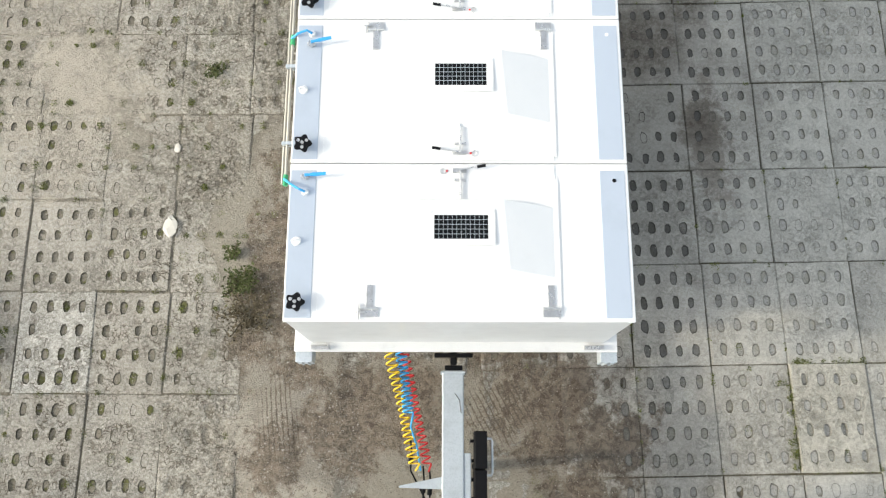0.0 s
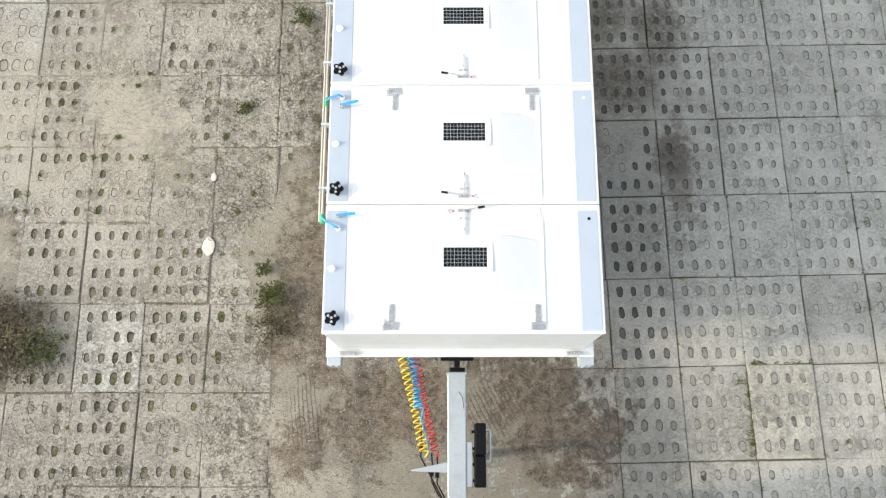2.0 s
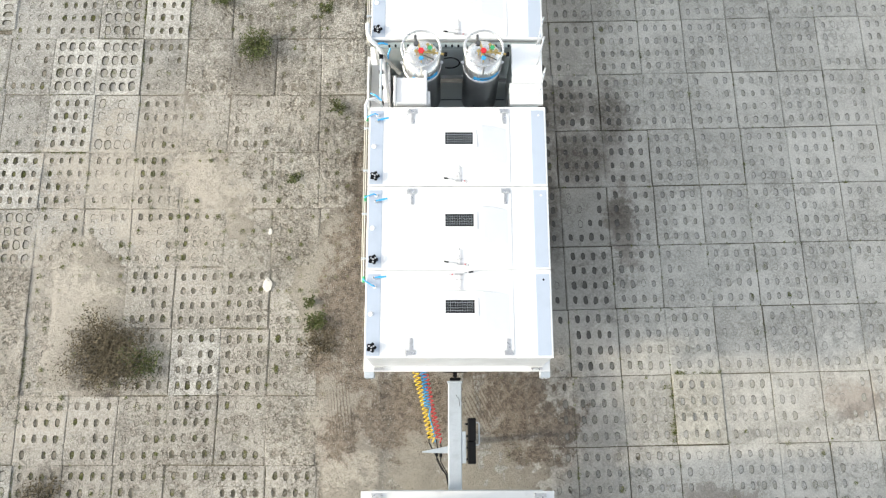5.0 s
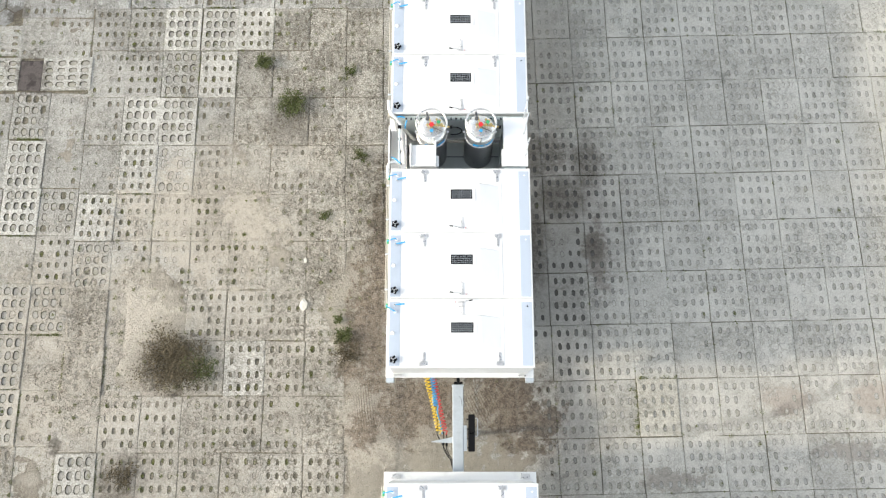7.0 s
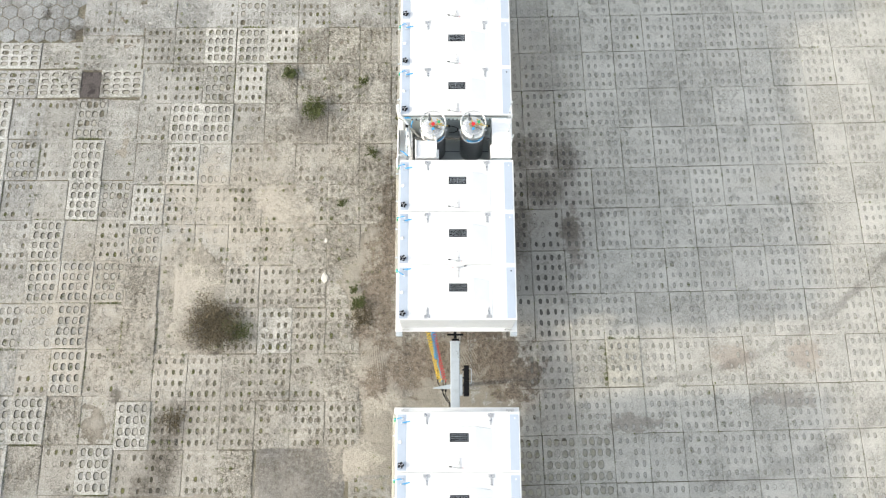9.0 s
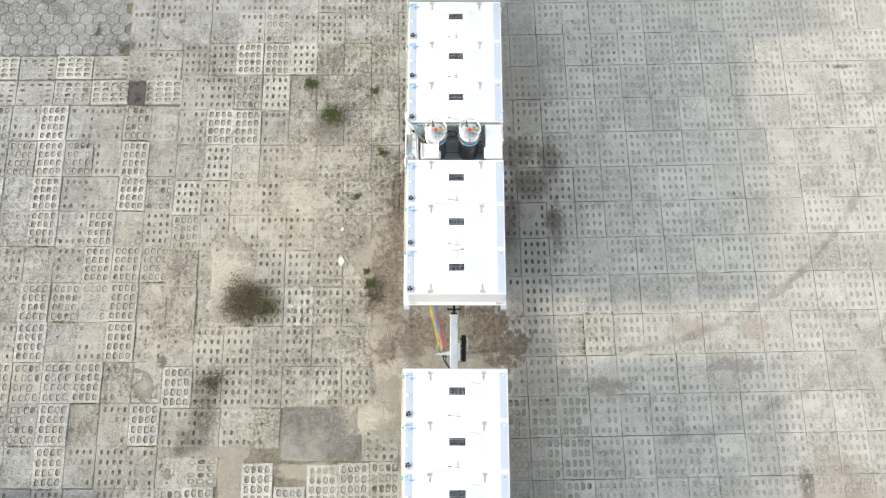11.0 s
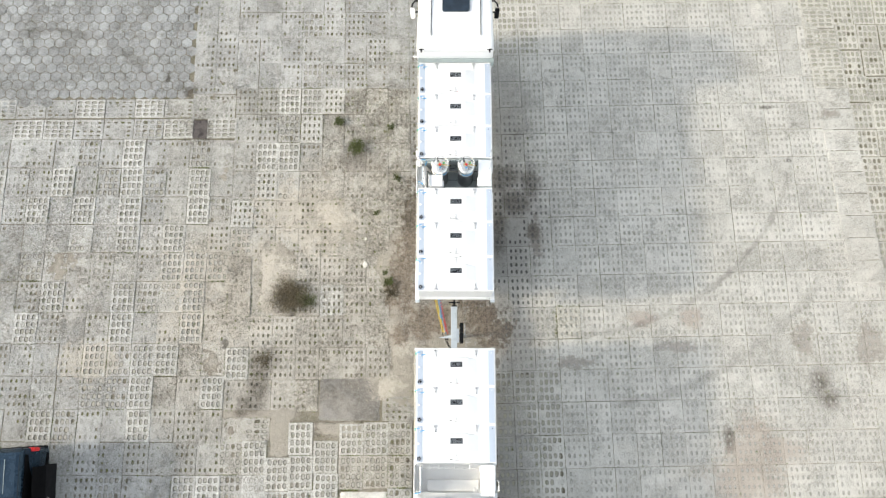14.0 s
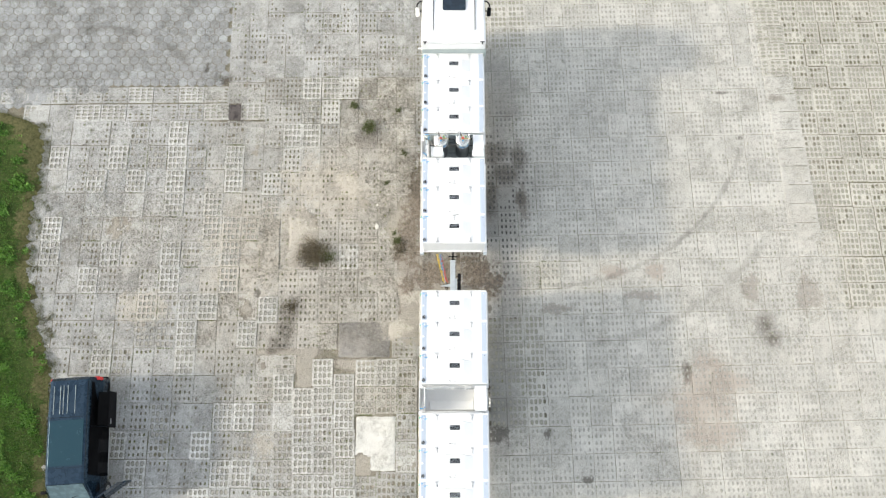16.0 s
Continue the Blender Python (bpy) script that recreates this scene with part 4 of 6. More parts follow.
for x in (-0.45, 0.45):
    part("frame_rail", at_trailer(box(x - 0.05, x + 0.05, -9.7, -1.9, 0.85, 1.1, 0.01)), "galv", trailer)
part("deck", at_trailer(box(-1.25, 1.25, -9.7, -1.7, 1.3, DECK, 0.01)), "galv", trailer, "pale metal load deck")
part("subframe", at_trailer(box(-0.7, 0.7, -9.6, -1.8, 1.1, 1.3, 0.01)), "galv", trailer)
for y in (-4.9, -6.2):
    for x in (-1.24, 1.24):
        wheel(x, y + 5.75, trailer, True)
bm = box(-0.125, 0.08, -2.2, -0.10, 0.93, 1.10, 0.012)
bar = part("drawbar", at_trailer(bm), "galv", trailer, "galvanised box-section drawbar")
part("end_plate", at_trailer(box(-0.14, 0.095, -0.13, -0.11, 0.9, 1.13, 0.006)), "galv", bar)
part("cable_clip", at_trailer(tube([(0.0, -0.32, 1.105), (0.04, -0.38, 1.115), (0.055, -0.50, 1.105)], 0.004)), "dark", bar)
part("side_plate", at_trailer(box(0.081, 0.145, -1.33, -0.86, 1.0, 1.09, 0.008)), "galv", bar)
part("side_plate", at_trailer(prism([(-0.52, -1.155), (-0.126, -1.075), (-0.126, -1.185), (-0.52, -1.17)], 1.0, 1.05)), "galv", bar, "galvanised triangular bracket")
bm = box(0.175, 0.295, -1.0, -0.66, 0.86, 1.12, 0.012)
box(0.17, 0.292, -1.34, -1.01, 0.86, 1.11, 0.012, bm)
for y in (-0.75, -0.93, -1.1, -1.27):
    box(0.14, 0.18, y - 0.015, y + 0.015, 0.95, 1.03, bm=bm)
jack = part("support_jack", at_trailer(bm), "black", trailer, "black support jack")
part("crank_handle", at_trailer(tube([(0.27, -0.73, 1.06), (0.335, -0.73, 1.06), (0.345, -0.75, 1.06), (0.345, -1.04, 1.04), (0.335, -1.06, 1.04), (0.27, -1.06, 1.04)], 0.011)), "galv", jack, "galvanised crank handle")
part("jack_foot", at_trailer(cyl((0.235, -1.0, 0.03), (0.235, -1.0, 0.9), 0.05)), "black", jack)


def coil(name, a, b, turns, radius, r, material, label, tail=()):
    """A spiral air line that hangs from a to b, with a straight tail."""
    a, b = Vector(a), Vector(b)
    d = b - a
    side = Vector((-d.y, d.x, 0)).normalized()
    pts = []
    n = turns * 14
    for k in range(n + 1):
        u = k / n
        ang = 2 * math.pi * turns * u
        sag = Vector((0, 0, -0.18 * math.sin(math.pi * u)))
        loose = radius * (1.0 + 0.12 * math.sin(9 * u))
        pts.append(a + d * u + sag + side * loose * math.cos(ang) + Vector((0, 0, 1)) * loose * math.sin(ang))
    pts += [Vector(p) for p in tail]
    ob = link(name, tube(pts, r, 7), material, smooth=True)
    return tagged(ob, label, "air hose", "coiled air lines between truck and trailer")


coil("coiled_air_hose", (-0.64, 0.12, 1.18), (-0.375, -0.97, 1.08), 18, 0.046, 0.0085, "yellow", "yellow spiral air hose between truck and trailer", [(-0.37, -1.02, 1.02)])
coil("coiled_air_hose", (-0.525, 0.12, 1.20), (-0.44, -0.50, 1.06), 13, 0.044, 0.009, "blue", "blue spiral cable with a straight tail", [(-0.42, -0.62, 1.0), (-0.36, -0.8, 1.03), (-0.32, -1.02, 1.05)])
coil("coiled_air_hose", (-0.50, 0.12, 0.98), (-0.262, -0.97, 1.02), 17, 0.038, 0.0085, "red", "red spiral air hose between truck and trailer", [(-0.25, -1.03, 1.02)])
for k, (x, y) in enumerate(((-0.42, -0.72), (-0.3, -0.98), (-0.24, -1.0))):
    pts = [(x, y, 1.0), (x + 0.01, y - 0.14, 0.95), (x + 0.0, y - 0.3, 0.93), (x + 0.08, y - 0.45, 0.9), (-0.16 + 0.02 * k, -1.5, 0.92), (-0.12, -1.68, 0.95)]
    cable = link("electric_cable", tube(pts, 0.0085, 7), "black", smooth=True)
    tagged(cable, "black electric cable hanging beside the drawbar", "cable", "black cables at the drawbar")
    part("plug", cyl((x + 0.005, y - 0.16, 0.95), (x, y - 0.24, 0.94), 0.022), "black", cable, "black plug")


# ---- the bay with two vessels behind the front container ----
BAY = 2.10
part("bay_floor", at_truck(box(-1.27, 1.27, 3.58, 4.40, BAY - 0.04, BAY, 0.006)), "bay", truck, "grey bay floor")
part("bay_wall", at_truck(box(-1.12, 1.12, 4.415, 4.435, LEDGE + 0.01, ROOF - 0.12, 0.004)), "bay", truck, "grey bulkhead behind the vessels")
part("bay_rail", at_truck(box(-1.15, 1.15, 4.36, 4.43, ROOF - 0.11, ROOF - 0.05, 0.006)), "frame", truck)
for k in range(22):
    x = -0.95 + 0.088 * k
    part("rail_bolt", at_truck(cyl((x, 4.37, ROOF - 0.06), (x, 4.37, ROOF - 0.03), 0.016, n=8)), "black", truck)
part("floor_seam", at_truck(box(-0.9, 0.75, 4.10, 4.115, BAY, BAY + 0.008)), "dark", truck)
part("floor_seam", at_truck(box(-0.9, 0.75, 3.80, 3.812, BAY, BAY + 0.008)), "dark", truck)


def cryo_vessel(x, y, label):
    v = thing("cryogenic_vessel", x, y, BAY, label, "gas vessel", "cryogenic vessels in the truck's bay")
    rad = 0.262

    def turned(profile, n=48, a0=0.0, a1=2 * math.pi):
        """A profile of radius and height swept round the axis."""
        bm = bmesh.new()
        whole = a1 - a0 > 6.28
        steps = [a0 + (a1 - a0) * k / (n if whole else n - 1) for k in range(n)]
        rings = [[bm.verts.new((r * math.cos(a), r * math.sin(a), z)) for a in steps] for r, z in profile]
        for p, q in zip(rings, rings[1:]):
            for k in range(n if whole else n - 1):
                bm.faces.new((p[k], p[(k + 1) % n], q[(k + 1) % n], q[k]))
        if whole:
            bm.faces.new(rings[-1])
        return bm

    part("shell", turned([(rad, 0.01), (rad, 1.10), (rad - 0.006, 1.105)]), "tank", v, "dark reflecting steel shell", True)
    part("hoop", turned([(rad, 1.095), (rad + 0.012, 1.10), (rad + 0.012, 1.12), (rad, 1.125)]), "steel", v, "", True)
    part("shoulder", turned([(rad + 0.002, 1.12), (rad + 0.002, 1.30), (rad - 0.015, 1.345), (rad - 0.07, 1.385), (0.09, 1.41), (0.02, 1.415)]), "steel", v, "bright steel shoulder", True)
    band = part("label_band", turned([(rad + 0.004, 1.14), (rad + 0.006, 1.142), (rad + 0.006, 1.235), (rad + 0.004, 1.237)], 20, radians(-118), radians(-35)), "blue", v, "blue label band")
    part("band_bar", turned([(rad + 0.008, 1.185), (rad + 0.008, 1.215)], 10, radians(-98), radians(-66)), "dark", band, "dark bar of lettering")
    part("band_stripe", turned([(rad + 0.008, 1.145), (rad + 0.008, 1.16)], 12, radians(-112), radians(-40)), "wall", band)
    ring = [(0.262 * math.cos(2 * math.pi * k / 44), 0.262 * math.sin(2 * math.pi * k / 44), 1.60) for k in range(44)]
    guard = part("guard_ring", tube(ring, 0.016, 10, closed=True), "steel", v, "stainless guard ring", True)
    for a in (0.35, 2.8, 4.71):
        part("post", cyl((0.25 * math.cos(a), 0.25 * math.sin(a), 1.33), (0.262 * math.cos(a), 0.262 * math.sin(a), 1.60), 0.014, n=10), "steel", guard)
    for s in (-1, 1):
        part("lug", prism([(s * 0.25, -0.035), (s * 0.30, -0.012), (s * 0.30, 0.012), (s * 0.25, 0.035)], 1.18, 1.2), "steel", v)
    top = 1.41
    bm = cyl((0.0, 0, top), (0.0, 0, top + 0.1), 0.03)
    cyl((-0.09, 0.02, top + 0.07), (0.16, 0.0, top + 0.07), 0.016, bm=bm)
    cyl((0, 0.0, top + 0.07), (-0.05, 0.16, top + 0.08), 0.016, bm=bm)
    cyl((0.08, 0, top + 0.07), (0.15, 0.10, top + 0.09), 0.02, bm=bm)
    manifold = part("manifold", bm, "brass", v, "brass valve manifold")
    for (vx, vy), r, mat in (((0.0, 0.0), 0.040, "red"), ((-0.065, 0.0), 0.022, "brass"), ((0.12, 0.045), 0.030, "green"), ((0.0, -0.11), 0.030, "blue"), ((0.17, 0.0), 0.026, "brass"), ((0.09, 0.09), 0.02, "brass")):
        out = [(vx + (r + 0.007 * math.cos(6 * k * 0.2618)) * math.cos(k * 0.2618), vy + (r + 0.007 * math.cos(6 * k * 0.2618)) * math.sin(k * 0.2618)) for k in range(24)]
        part("handwheel", prism(out, top + 0.115, top + 0.135), mat, manifold, {"red": "red handwheel", "green": "green handwheel", "blue": "blue handwheel"}.get(mat, ""))
        part("spindle", cyl((vx, vy, top + 0.0), (vx, vy, top + 0.12), 0.009, n=8), "brass", manifold)
    part("gauge", cyl((-0.07, 0.13, top + 0.06), (-0.07, 0.13, top + 0.10), 0.036), "dark", manifold, "dark pressure gauge")
    part("relief_pipe", tube([(-0.06, 0.12, top + 0.08), (-0.08, 0.18, top + 0.1), (-0.08, 0.22, top + 0.15)], 0.018), "dark", manifold)
    part("transfer_tube", tube([(0.02, -0.02, top + 0.04), (0.12, -0.07, top + 0.05), (0.2, -0.1, top + 0.03)], 0.008), "dark", manifold)
    part("outlet", tube([(0.17, 0.0, top + 0.07), (0.24, -0.02, top + 0.07), (0.31, -0.02, top + 0.06)], 0.016), "brass", manifold)
    part("outlet_cap", box(0.31, 0.355, -0.045, 0.0, top + 0.035, top + 0.085, 0.006), "black", manifold)
    return v


cryo_vessel(-0.495, 4.13, "tall cryogenic vessel beside the white control box")
cryo_vessel(0.352, 4.13, "tall cryogenic vessel beside the chequer-plate walkway")

bay = thing("control_box", -0.60, 3.72, BAY, "white control box with raised side rims in the truck's bay", "control box")
part("body", box(-0.245, 0.15, -0.25, 0.13, 0.0, 1.30, 0.012), "white", bay)
part("side_rim", box(0.15, 0.182, -0.25, 0.14, 0.6, 1.50, 0.008), "white", bay)
part("side_rim", box(-0.275, -0.245, -0.25, 0.14, 0.6, 1.34, 0.008), "white", bay)
part("side_plate", box(0.185, 0.225, -0.24, -0.05, 0.6, 1.24, 0.006), "wall", bay)
tall = thing("walkway", 0.96, 3.95, BAY, "white chequer-plate walkway with bent handrails in the truck's bay", "walkway")
part("tread_plate", box(-0.20, 0.22, -0.15, 0.44, 1.15, 1.235, 0.008), "tread", tall, "white chequer plate")
part("tread_plate", box(-0.235, 0.22, -0.46, -0.155, 1.15, 1.225, 0.008), "tread", tall, "white chequer plate")
part("side_wall", box(-0.19, -0.17, -0.33, 0.42, 0.0, 1.15, 0.004), "bay", tall)
for k in range(3):
    part("post", cyl((-0.235 + 0.045 * k, -0.2, 0.0), (-0.235 + 0.045 * k, -0.2, 1.15), 0.012, n=10), "steel", tall)
for y in (-0.05, 0.42, 0.72):
    part("handrail", tube([(0.15, y - 0.30, 1.24), (0.165, y - 0.28, 1.30), (0.225, y + 0.0, 1.42), (0.24, y + 0.03, 1.41), (0.245, y + 0.04, 1.2)], 0.013), "steel", tall, "bent stainless handrail")
rack = thing("pipe_rack", -1.1, 3.95, BAY, "pale pipe rack with blue hoses in the truck's bay", "pipe rack")
part("frame", tube([(0.03, -0.36, 0.0), (0.03, -0.36, 1.1), (0.03, 0.40, 1.1), (0.03, 0.40, 0.0)], 0.02), "galv", rack)
part("frame", tube([(0.14, -0.36, 0.0), (0.14, -0.36, 0.9), (0.14, 0.25, 0.9), (0.14, 0.25, 0.0)], 0.018), "steel", rack)
part("side_wall", box(-0.185, -0.155, -0.37, 0.45, 0.0, 0.85, 0.006), "white", rack)
part("base_plate", box(-0.15, 0.12, -0.36, 0.44, 0.0, 0.62, 0.008), "white", rack)
for k in range(4):
    y = -0.30 + 0.2 * k
    part("clamp", box(0.0, 0.06, y - 0.02, y + 0.02, 0.85 + 0.08 * k, 0.93 + 0.08 * k, 0.006), "black", rack)
part("gas_pipe", tube([(-0.14, 0.62, 1.23), (-0.145, 0.50, 1.22), (-0.12, 0.45, 1.18), (-0.02, 0.44, 1.14), (0.12, 0.44, 1.13)], 0.019), "pipe", rack)
part("gas_pipe", tube([(0.0, 0.40, 1.12), (0.03, 0.32, 1.0), (0.03, 0.30, 0.4)], 0.022), "dark", rack)
part("blue_hose", tube([(-0.08, 0.45, 1.2), (0.06, 0.46, 1.23), (0.17, 0.44, 1.18)], 0.013), "blue", rack, "light blue hose")
part("blue_hose", tube([(0.17, 0.44, 1.18), (0.13, 0.34, 1.12), (0.12, 0.26, 1.0)], 0.013), "blue", rack, "light blue hose")
part("blue_hose", tube([(-0.10, -0.30, 1.22), (-0.03, -0.34, 1.25), (0.06, -0.42, 1.24)], 0.012), "blue", rack, "light blue hose")
part("riser_pipe", tube([(-0.16, 0.75, 1.24), (-0.15, 0.58, 1.27), (-0.10, 0.48, 1.26), (-0.01, 0.43, 1.18), (0.05, 0.36, 1.08), (0.08, -0.05, 0.98), (0.10, -0.30, 0.93)], 0.032, 10), "white", rack, "pale bent gas pipe")
part("riser_pipe", tube([(-0.15, -0.70, 1.23), (-0.16, -0.50, 1.26), (-0.13, -0.42, 1.27), (-0.04, -0.39, 1.24), (0.02, -0.38, 1.1)], 0.022, 10), "white", rack, "pale bent gas pipe")
part("strut", cyl((0.05, 0.34, 1.08), (0.3, 0.12, 0.95), 0.03), "pipe", rack)
lead = link("electric_cable", tube([(-0.10 + 0.14 * math.sin(a), 4.28 + 0.03 * math.cos(a), 2.98 + 0.10 * math.cos(a)) for a in np.linspace(-0.6, 3.6, 18)], 0.010), "black", smooth=True)
tagged(lead, "black cable looped between the two vessels", "cable")

# ---- the open bay on the trailer ----
part("bay_floor", at_trailer(box(-1.27, 1.27, -6.13, -5.31, BAY - 0.04, BAY, 0.006)), "white", trailer, "pale bay floor")
bay = thing("walkway", 0.94, -5.76, BAY, "white chequer-plate walkway in the trailer's open bay", "walkway")
part("tread_plate", box(-0.20, 0.22, -0.42, 0.46, 1.15, 1.23, 0.008), "tread", bay)
part("side_wall", box(-0.19, -0.17, -0.36, 0.42, 0.0, 1.15, 0.004), "wall", bay)
for k in range(4):
    part("vent_fin", box(-0.40 + 0.055 * k, -0.385 + 0.055 * k, -0.36, -0.20, 0.75, 1.1), "wall", bay)
part("handrail", tube([(0.20, -0.30, 1.1), (0.34, -0.27, 1.2), (0.34, 0.0, 1.2), (0.20, 0.05, 1.1)], 0.014), "steel", bay)
rack = thing("pipe_rack", -1.1, -5.76, BAY, "galvanised pipe rack in the trailer's open bay", "pipe rack")
part("frame", tube([(0.03, -0.34, 0.0), (0.03, -0.34, 1.12), (0.03, 0.4, 1.12), (0.03, 0.4, 0.0)], 0.022), "steel", rack)
part("side_wall", box(-0.185, -0.155, -0.36, 0.45, 0.0, 0.85, 0.006), "white", rack)
part("gas_pipe", tube([(-0.15, 0.55, 1.23), (-0.08, 0.46, 1.2), (0.02, 0.44, 1.15)], 0.016), "steel", rack)
part("blue_hose", tube([(-0.14, -0.36, 1.23), (-0.02, -0.34, 1.24), (0.05, -0.30, 1.2)], 0.014), "blue", rack, "light blue hose")
for k, x in enumerate((-0.78, -0.5, -0.02, 0.44)):
    part("hanger", box(x + 1.07, x + 1.10, 0.34, 0.47, 0.75, 1.1, 0.006), "white", rack)
part("floor_tray", box(0.22, 1.82, -0.34, 0.0, 0.0, 0.12, 0.01), "wall", rack, "pale grey tray")
part("cross_bar", tube([(0.1, 0.36, 0.85), (0.9, 0.38, 0.95), (1.8, 0.36, 0.85)], 0.012), "steel", rack)


# ---- parked van ----
def parked_van(x, y, turn):
    """Nose towards -y. Panels are lofted from cross-sections; local x to the right of the picture of its plan, z up."""
    van = thing("van", x, y, 0, "dark blue-grey minibus with open doors, parked at the grass verge", "van")
    van.rotation_euler = (0, 0, radians(turn))
    L = 2.55
    secs = []
    for yy, top, hw, roof_hw in ((2.52, 1.15, 0.86, 0.84), (2.50, 1.70, 0.92, 0.74), (2.40, 1.88, 0.95, 0.73), (1.6, 1.94, 0.96, 0.74), (-0.9, 1.94, 0.96, 0.745), (-1.35, 1.90, 0.96, 0.735), (-1.40, 1.88, 0.96, 0.73), (-2.05, 1.22, 0.95, 0.78), (-2.12, 1.14, 0.95, 0.8), (-2.55, 0.98, 0.90, 0.74), (-2.66, 0.62, 0.84, 0.70)):
        belt = min(1.05, top - 0.08)
        ring = [(-hw + 0.05, yy, 0.3), (hw - 0.05, yy, 0.3), (hw, yy, 0.45), (hw, yy, belt)]
        ring += [(roof_hw + 0.03, yy, top - 0.12 * (top - belt) - 0.02), (roof_hw - 0.03, yy, top - 0.015), (roof_hw - 0.12, yy, top)]
        ring += [(-roof_hw + 0.12, yy, top), (-roof_hw + 0.03, yy, top - 0.015), (-roof_hw - 0.03, yy, top - 0.12 * (top - belt) - 0.02)]
        ring += [(-hw, yy, belt), (-hw, yy, 0.45)]
        secs.append(ring)
    part("body", loft(secs), "van", van)
    # roof: ribbed rear skin, glass middle, plain front
    bm = bmesh.new()
    for xx in (-0.52, -0.28, -0.16, 0.0, 0.28):
        box(xx - 0.007, xx + 0.007, 1.15, 2.2, 1.93, 1.957, 0.003, bm)
    part("roof_rib", bm, "frame", van)
    part("glass_roof", box(-0.64, 0.64, -0.75, 0.92, 1.935, 1.952, 0.008), "sunroof", van, "tinted glass roof panel")
    for s in (-1, 1):
        part("roof_rail", tube([(s * 0.735, 2.3, 1.90), (s * 0.745, 2.1, 1.955), (s * 0.75, -1.0, 1.955), (s * 0.74, -1.2, 1.90)], 0.007), "black", van)
    part("antenna", tube([(0.06, -1.15, 1.92), (0.08, -1.02, 2.04), (0.09, -0.9, 2.13)], 0.007), "black", van)
    bm = bmesh.new()
    vs = [bm.verts.new(p) for p in ((-0.66, -1.42, 1.885), (0.66, -1.42, 1.885), (0.74, -2.02, 1.275), (-0.74, -2.02, 1.275))]
    bm.faces.new(vs)
    bmesh.ops.solidify(bm, geom=bm.faces[:], thickness=0.02)
    part("windscreen", bm, "screen", van, "pale reflecting windscreen")
    part("wiper", tube([(-0.3, -2.0, 1.31), (0.3, -1.85, 1.47)], 0.01), "black", van)
    # side on the open side: dark panel for the doorway, slid door, windows
    part("rear_window", box(-0.6, 0.6, 2.48, 2.53, 1.15, 1.62, 0.02), "tint", van)
    # flat dark panel on the closed body, painted as the doorway's shaded inside
    bm = bmesh.new()
    bm.faces.new([bm.verts.new(q) for q in ((0.972, -1.2, 0.42), (0.972, 0.64, 0.42), (0.972, 0.64, 1.05), (0.80, 0.64, 1.78), (0.80, -1.1, 1.78), (0.972, -1.2, 1.05))])
    bmesh.ops.solidify(bm, geom=bm.faces[:], thickness=-0.03)
    part("door_opening", bm, "trim", van, "dark panel painted as the shaded inside of the open doorway")
    bm = bmesh.new()
    bm.faces.new([bm.verts.new(q) for q in ((0.972, 0.66, 0.46), (0.968, 2.36, 0.46), (0.962, 2.36, 1.03), (0.80, 2.30, 1.70), (0.80, 0.66, 1.78), (0.972, 0.66, 1.05))])
    bmesh.ops.solidify(bm, geom=bm.faces[:], thickness=-0.02)
    part("side_window", bm, "trim", van, "black tinted rear side glass")
    for yy in (1.02, -0.82):
        part("roof_seam", box(-0.68, 0.68, yy - 0.008, yy + 0.008, 1.93, 1.946), "black", van)
    part("dashboard", box(0.35, 0.95, -1.75, -1.45, 0.5, 1.2, 0.05), "trim", van)
    part("steering_wheel", tube([(0.62 + 0.17 * math.cos(k * 0.393), -1.28 + 0.08 * math.sin(k * 0.393), 1.12 + 0.16 * math.sin(k * 0.393)) for k in range(16)], 0.014, 6, closed=True), "dark", van)
    part("seat", box(0.55, 0.978, -0.35, 0.2, 0.45, 1.25, 0.06), "trim", van)
    part("seat", box(0.55, 0.978, -1.12, -0.65, 0.45, 1.25, 0.06), "trim", van)
    part("sill_plate", box(0.93, 0.985, -1.1, 0.6, 0.36, 0.42, 0.01), "steel", van)
    door = part("sliding_door", box(1.16, 1.23, 0.60, 1.98, 0.40, 1.12, 0.03), "trim", van, "black-looking slid-open side door")
    bm = bmesh.new()
    vs = [bm.verts.new(p) for p in ((1.22, 0.64, 1.12), (1.22, 1.94, 1.12), (1.06, 1.90, 1.72), (1.06, 0.70, 1.72))]
    bm.faces.new(vs)
    bmesh.ops.solidify(bm, geom=bm.faces[:], thickness=0.03)
    part("window", bm, "trim", door, "black side window")
    part("handle", box(1.23, 1.26, 0.72, 0.92, 0.93, 0.99, 0.01), "steel", door, "chrome handle")
    for s in (-1, 1):
        part("tail_lamp", box(s * 0.84 - 0.1, s * 0.84 + 0.1, 2.40, 2.535, 1.02, 1.42, 0.03), "lamp", van, "red tail lamp")
    part("bumper", box(-0.9, 0.9, 2.46, 2.60, 0.35, 0.62, 0.05), "black", van)
    # front door, swung open on its front hinge
    ang = radians(-58)
    m = Matrix.Translation((0.97, -1.98, 0)) @ Matrix.Rotation(ang, 4, "Z")
    bm = box(0.0, 0.06, 0.0, 1.08, 0.42, 1.1, 0.02)
    bmesh.ops.transform(bm, matrix=m, verts=bm.verts)
    front = part("front_door", bm, "van", van)
    bm = prism([(0.02, 0.15), (0.05, 0.15), (0.05, 1.02), (0.02, 1.02)], 1.1, 1.62)
    bmesh.ops.transform(bm, matrix=m, verts=bm.verts)
    part("window", bm, "tint", front)
    bm = box(0.05, 0.16, 0.06, 0.2, 1.05, 1.27, 0.03)
    bmesh.ops.transform(bm, matrix=m, verts=bm.verts)
    part("mirror", bm, "black", front)
